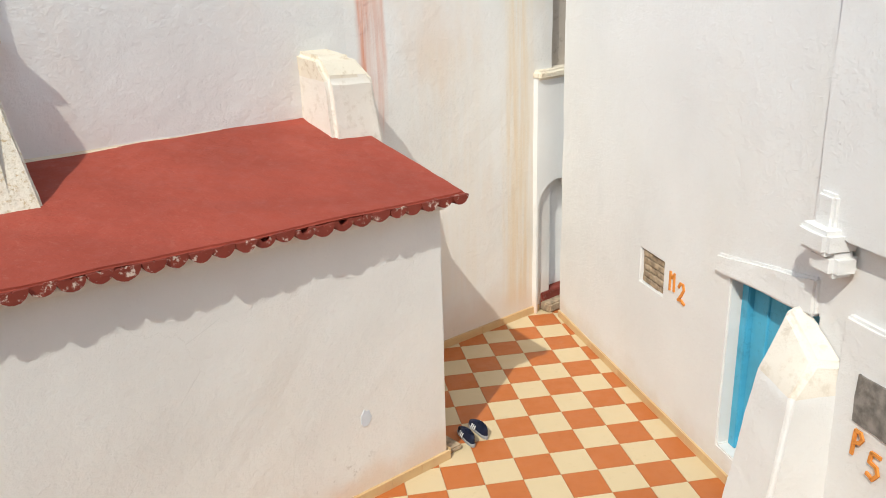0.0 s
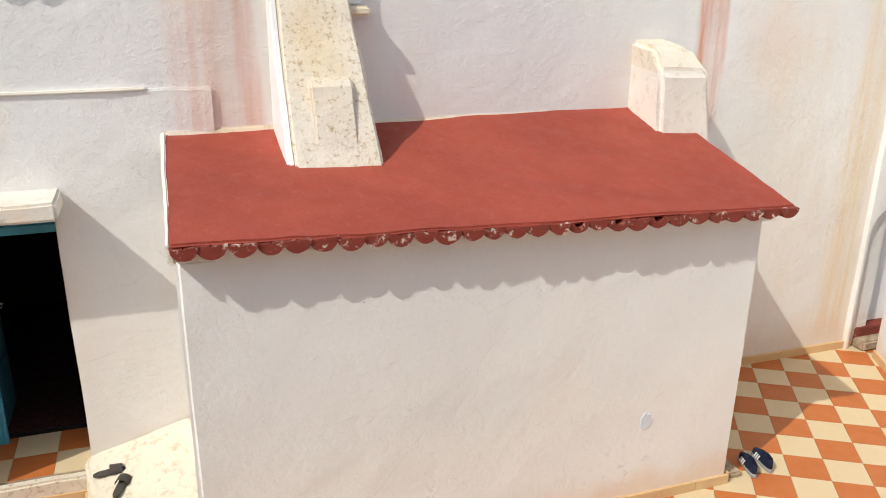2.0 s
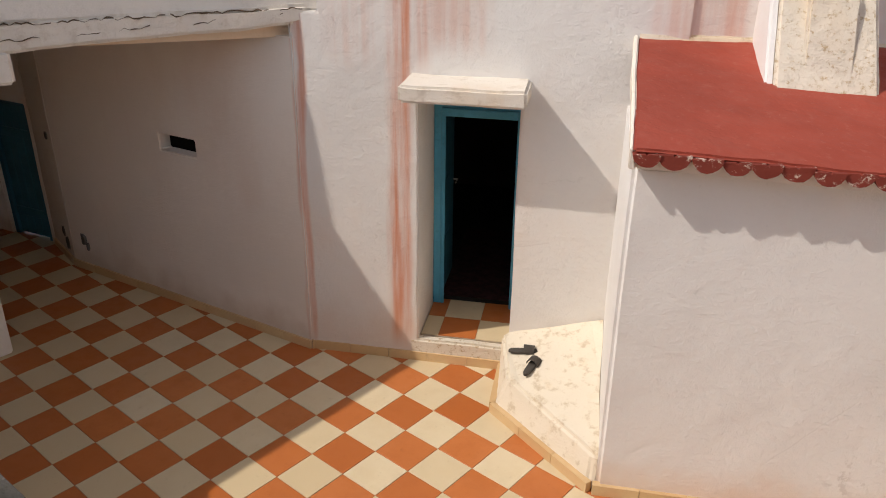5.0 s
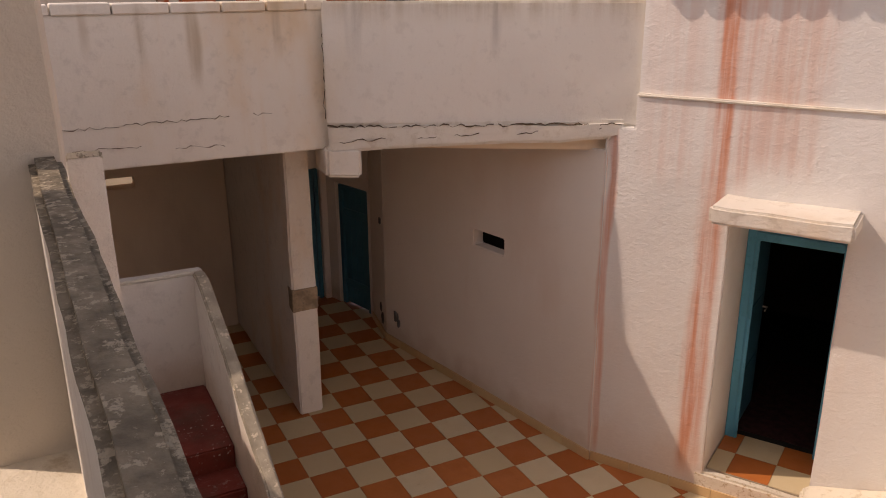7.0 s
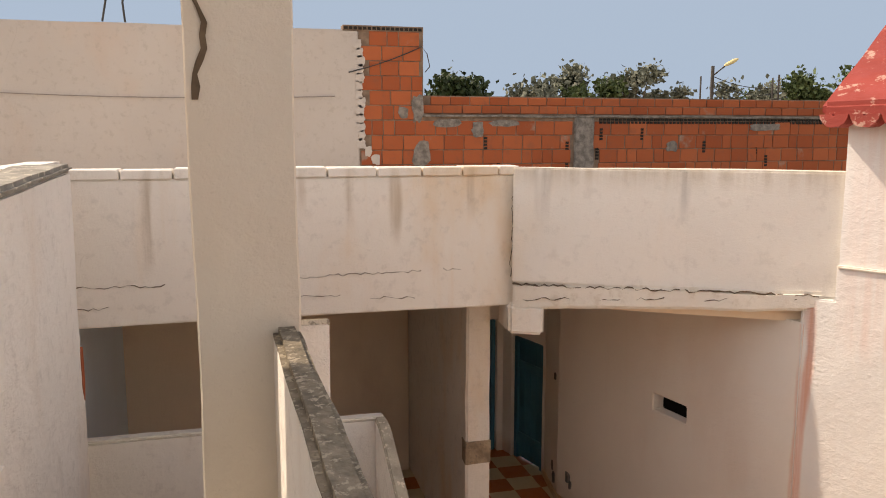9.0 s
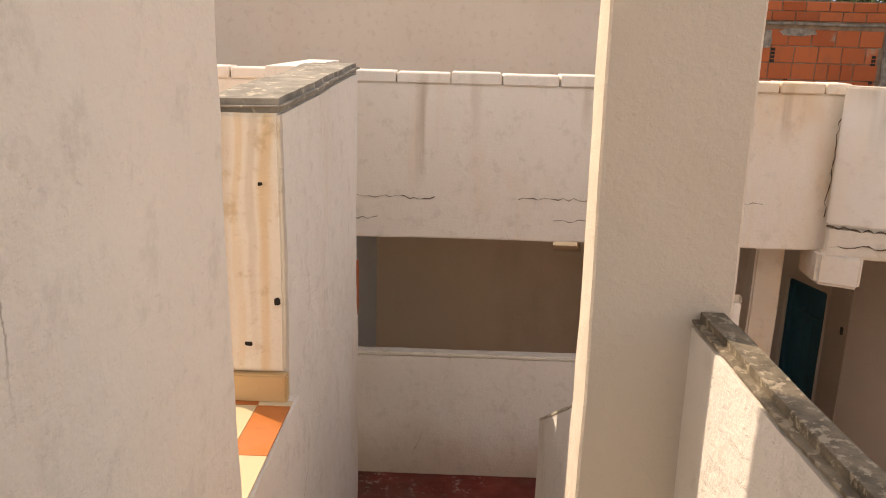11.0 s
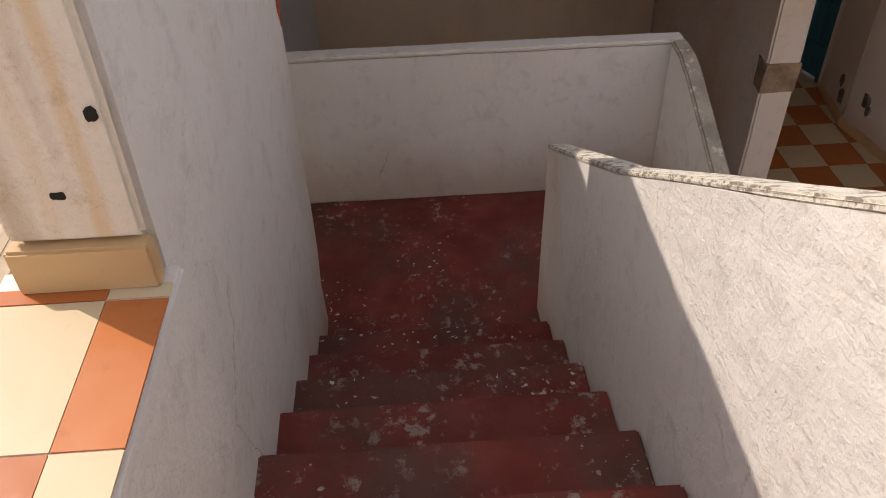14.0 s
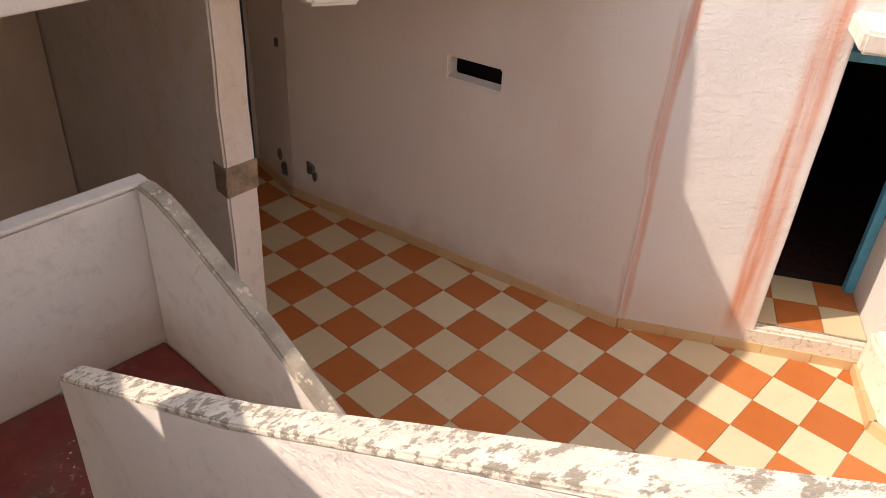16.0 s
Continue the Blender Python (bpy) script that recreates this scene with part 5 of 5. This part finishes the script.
skirting((-3.27, 1.14), (-2.6, 1.03))
skirting((-2.6, 1.03), (0.55, 1.62))
skirting((0.55, 1.62), uv2(1.3, 1.14))
skirting(uv2(1.3, 1.14), uv2(3.04, 1.13), 0.085, 0.012)
skirting((2.04, 2.45), (2.33, 1.95))
skirting((2.33, 1.95), (3.40, 1.66))
skirting(uv2(3.8, -0.265), uv2(7.98, -0.265))
skirting(uv2(7.985, -0.26), uv2(7.985, 1.46))
skirting(uv2(8.0, 1.45), uv2(10.95, 1.45))
skirting(RW(6.5)[:2], RW(2.2)[:2])

# ---- floor tiles ----
PITCH = 0.33


def tile_mesh(name, mat, thick=0.006):
    s, c = PITCH / 2 - 0.0022, 0.0015
    bm = bmesh.new()
    rings = [[bm.verts.new((x * r, y * r, z)) for x, y in ((-1, -1), (1, -1), (1, 1), (-1, 1))] for r, z in ((s, -thick), (s, -c), (s - c, 0))]
    for a, b in zip(rings, rings[1:]):
        for k in range(4):
            bm.faces.new((a[k], a[(k + 1) % 4], b[(k + 1) % 4], b[k]))
    bm.faces.new(rings[2])
    me = bpy.data.meshes.new(name)
    bm.to_mesh(me)
    bm.free()
    me.materials.append(mat)
    return me


tile_o, tile_c = tile_mesh("tile_orange", M_ORANGE), tile_mesh("tile_cream", M_CREAM)
far = {0: bmesh.new(), 1: bmesh.new()}
rnd = random.Random(2)
singles = 0
for i in range(-13, 23):
    for j in range(-14, 30):
        x, y = (j + 0.5) * PITCH, (i + 0.5) * PITCH
        h = PITCH * 0.5
        if not any(inside((x + a * h, y + b * h), YARD) for a, b in ((0, 0), (1, 1), (1, -1), (-1, 1), (-1, -1))):
            continue
        dark = (i + j) % 2
        close = (-0.7 < x < 2.7 and -0.2 < y < 2.6) or (x >= 2.7 and y > 0.45) or (6.5 < x)
        if close and singles < 300:
            ob = new("tile", tile_o if dark else tile_c)
            ob.location = (x, y, rnd.uniform(-0.0008, 0.0008))
            ob.parent = floor
            singles += 1
        else:
            s = PITCH / 2 - 0.0022
            bm = far[dark]
            vs = [bm.verts.new((x + a * s, y + b * s, 0.0)) for a, b in ((-1, -1), (1, -1), (1, 1), (-1, 1))]
            lo = [bm.verts.new((x + a * s, y + b * s, -0.006)) for a, b in ((-1, -1), (1, -1), (1, 1), (-1, 1))]
            bm.faces.new(vs)
            for k in range(4):
                bm.faces.new((lo[k], lo[(k + 1) % 4], vs[(k + 1) % 4], vs[k]))
for dark, mat in ((0, M_CREAM), (1, M_ORANGE)):
    tagged(part("far_tiles", far[dark], mat, floor), kind="stuff")

# threshold tiles in the doorway
sill_floor = struct("threshold_floor", ubox(2.265, 3.045, 1.222, 1.885, 0.15, 0.214), M_GROUT, "tiled threshold of the open door", "floor")
COLUMNS, ROWS = (2.268, 2.42, 2.75, 3.042), (1.226, 1.552, 1.88)
for a in range(3):
    for b in range(2):
        part("tile", ubox(COLUMNS[a] + 0.002, COLUMNS[a + 1] - 0.002, ROWS[b] + 0.002, ROWS[b + 1] - 0.002, 0.21, 0.2195), M_ORANGE if (a + b) % 2 else M_CREAM, sill_floor)

# terrace tiles
terrace = struct("terrace_floor", box(-0.5, 9.2, -9.4, -3.655, 2.905, 2.914), M_GROUT, "orange and cream tiled terrace floor", "floor")
bm2 = {0: bmesh.new(), 1: bmesh.new()}
for a in range(-9, 14):
    for b in range(-1, 18):
        x, y = 2.40 + PITCH * (a + 0.5), -3.41 - PITCH * (b + 0.5)
        if b < 0 and not 2.2 < x < 3.2:
            continue
        y0, y1 = (-3.41, -3.30) if b < 0 else (y - PITCH / 2 + 0.002, y + PITCH / 2 - 0.002)
        x0, x1 = x - PITCH / 2 + 0.002, x + PITCH / 2 - 0.002
        if b <= 0:
            x0, x1 = max(x0, 2.36), min(x1, 3.06)
        if x1 - x0 > 0.01 and x0 > -0.5:
            if b <= 0:
                ob = part("tile", box(x0, x1, y0, y1, 2.914, 2.9195), M_CREAM if (a + b) % 2 == 0 else M_ORANGE, terrace)
            else:
                box(x0, x1, y0, y1, 2.914, 2.9195, bm2[(a + b) % 2])
for k, mat in ((0, M_CREAM), (1, M_ORANGE)):
    tagged(part("far_tiles", bm2[k], mat, terrace), kind="stuff")
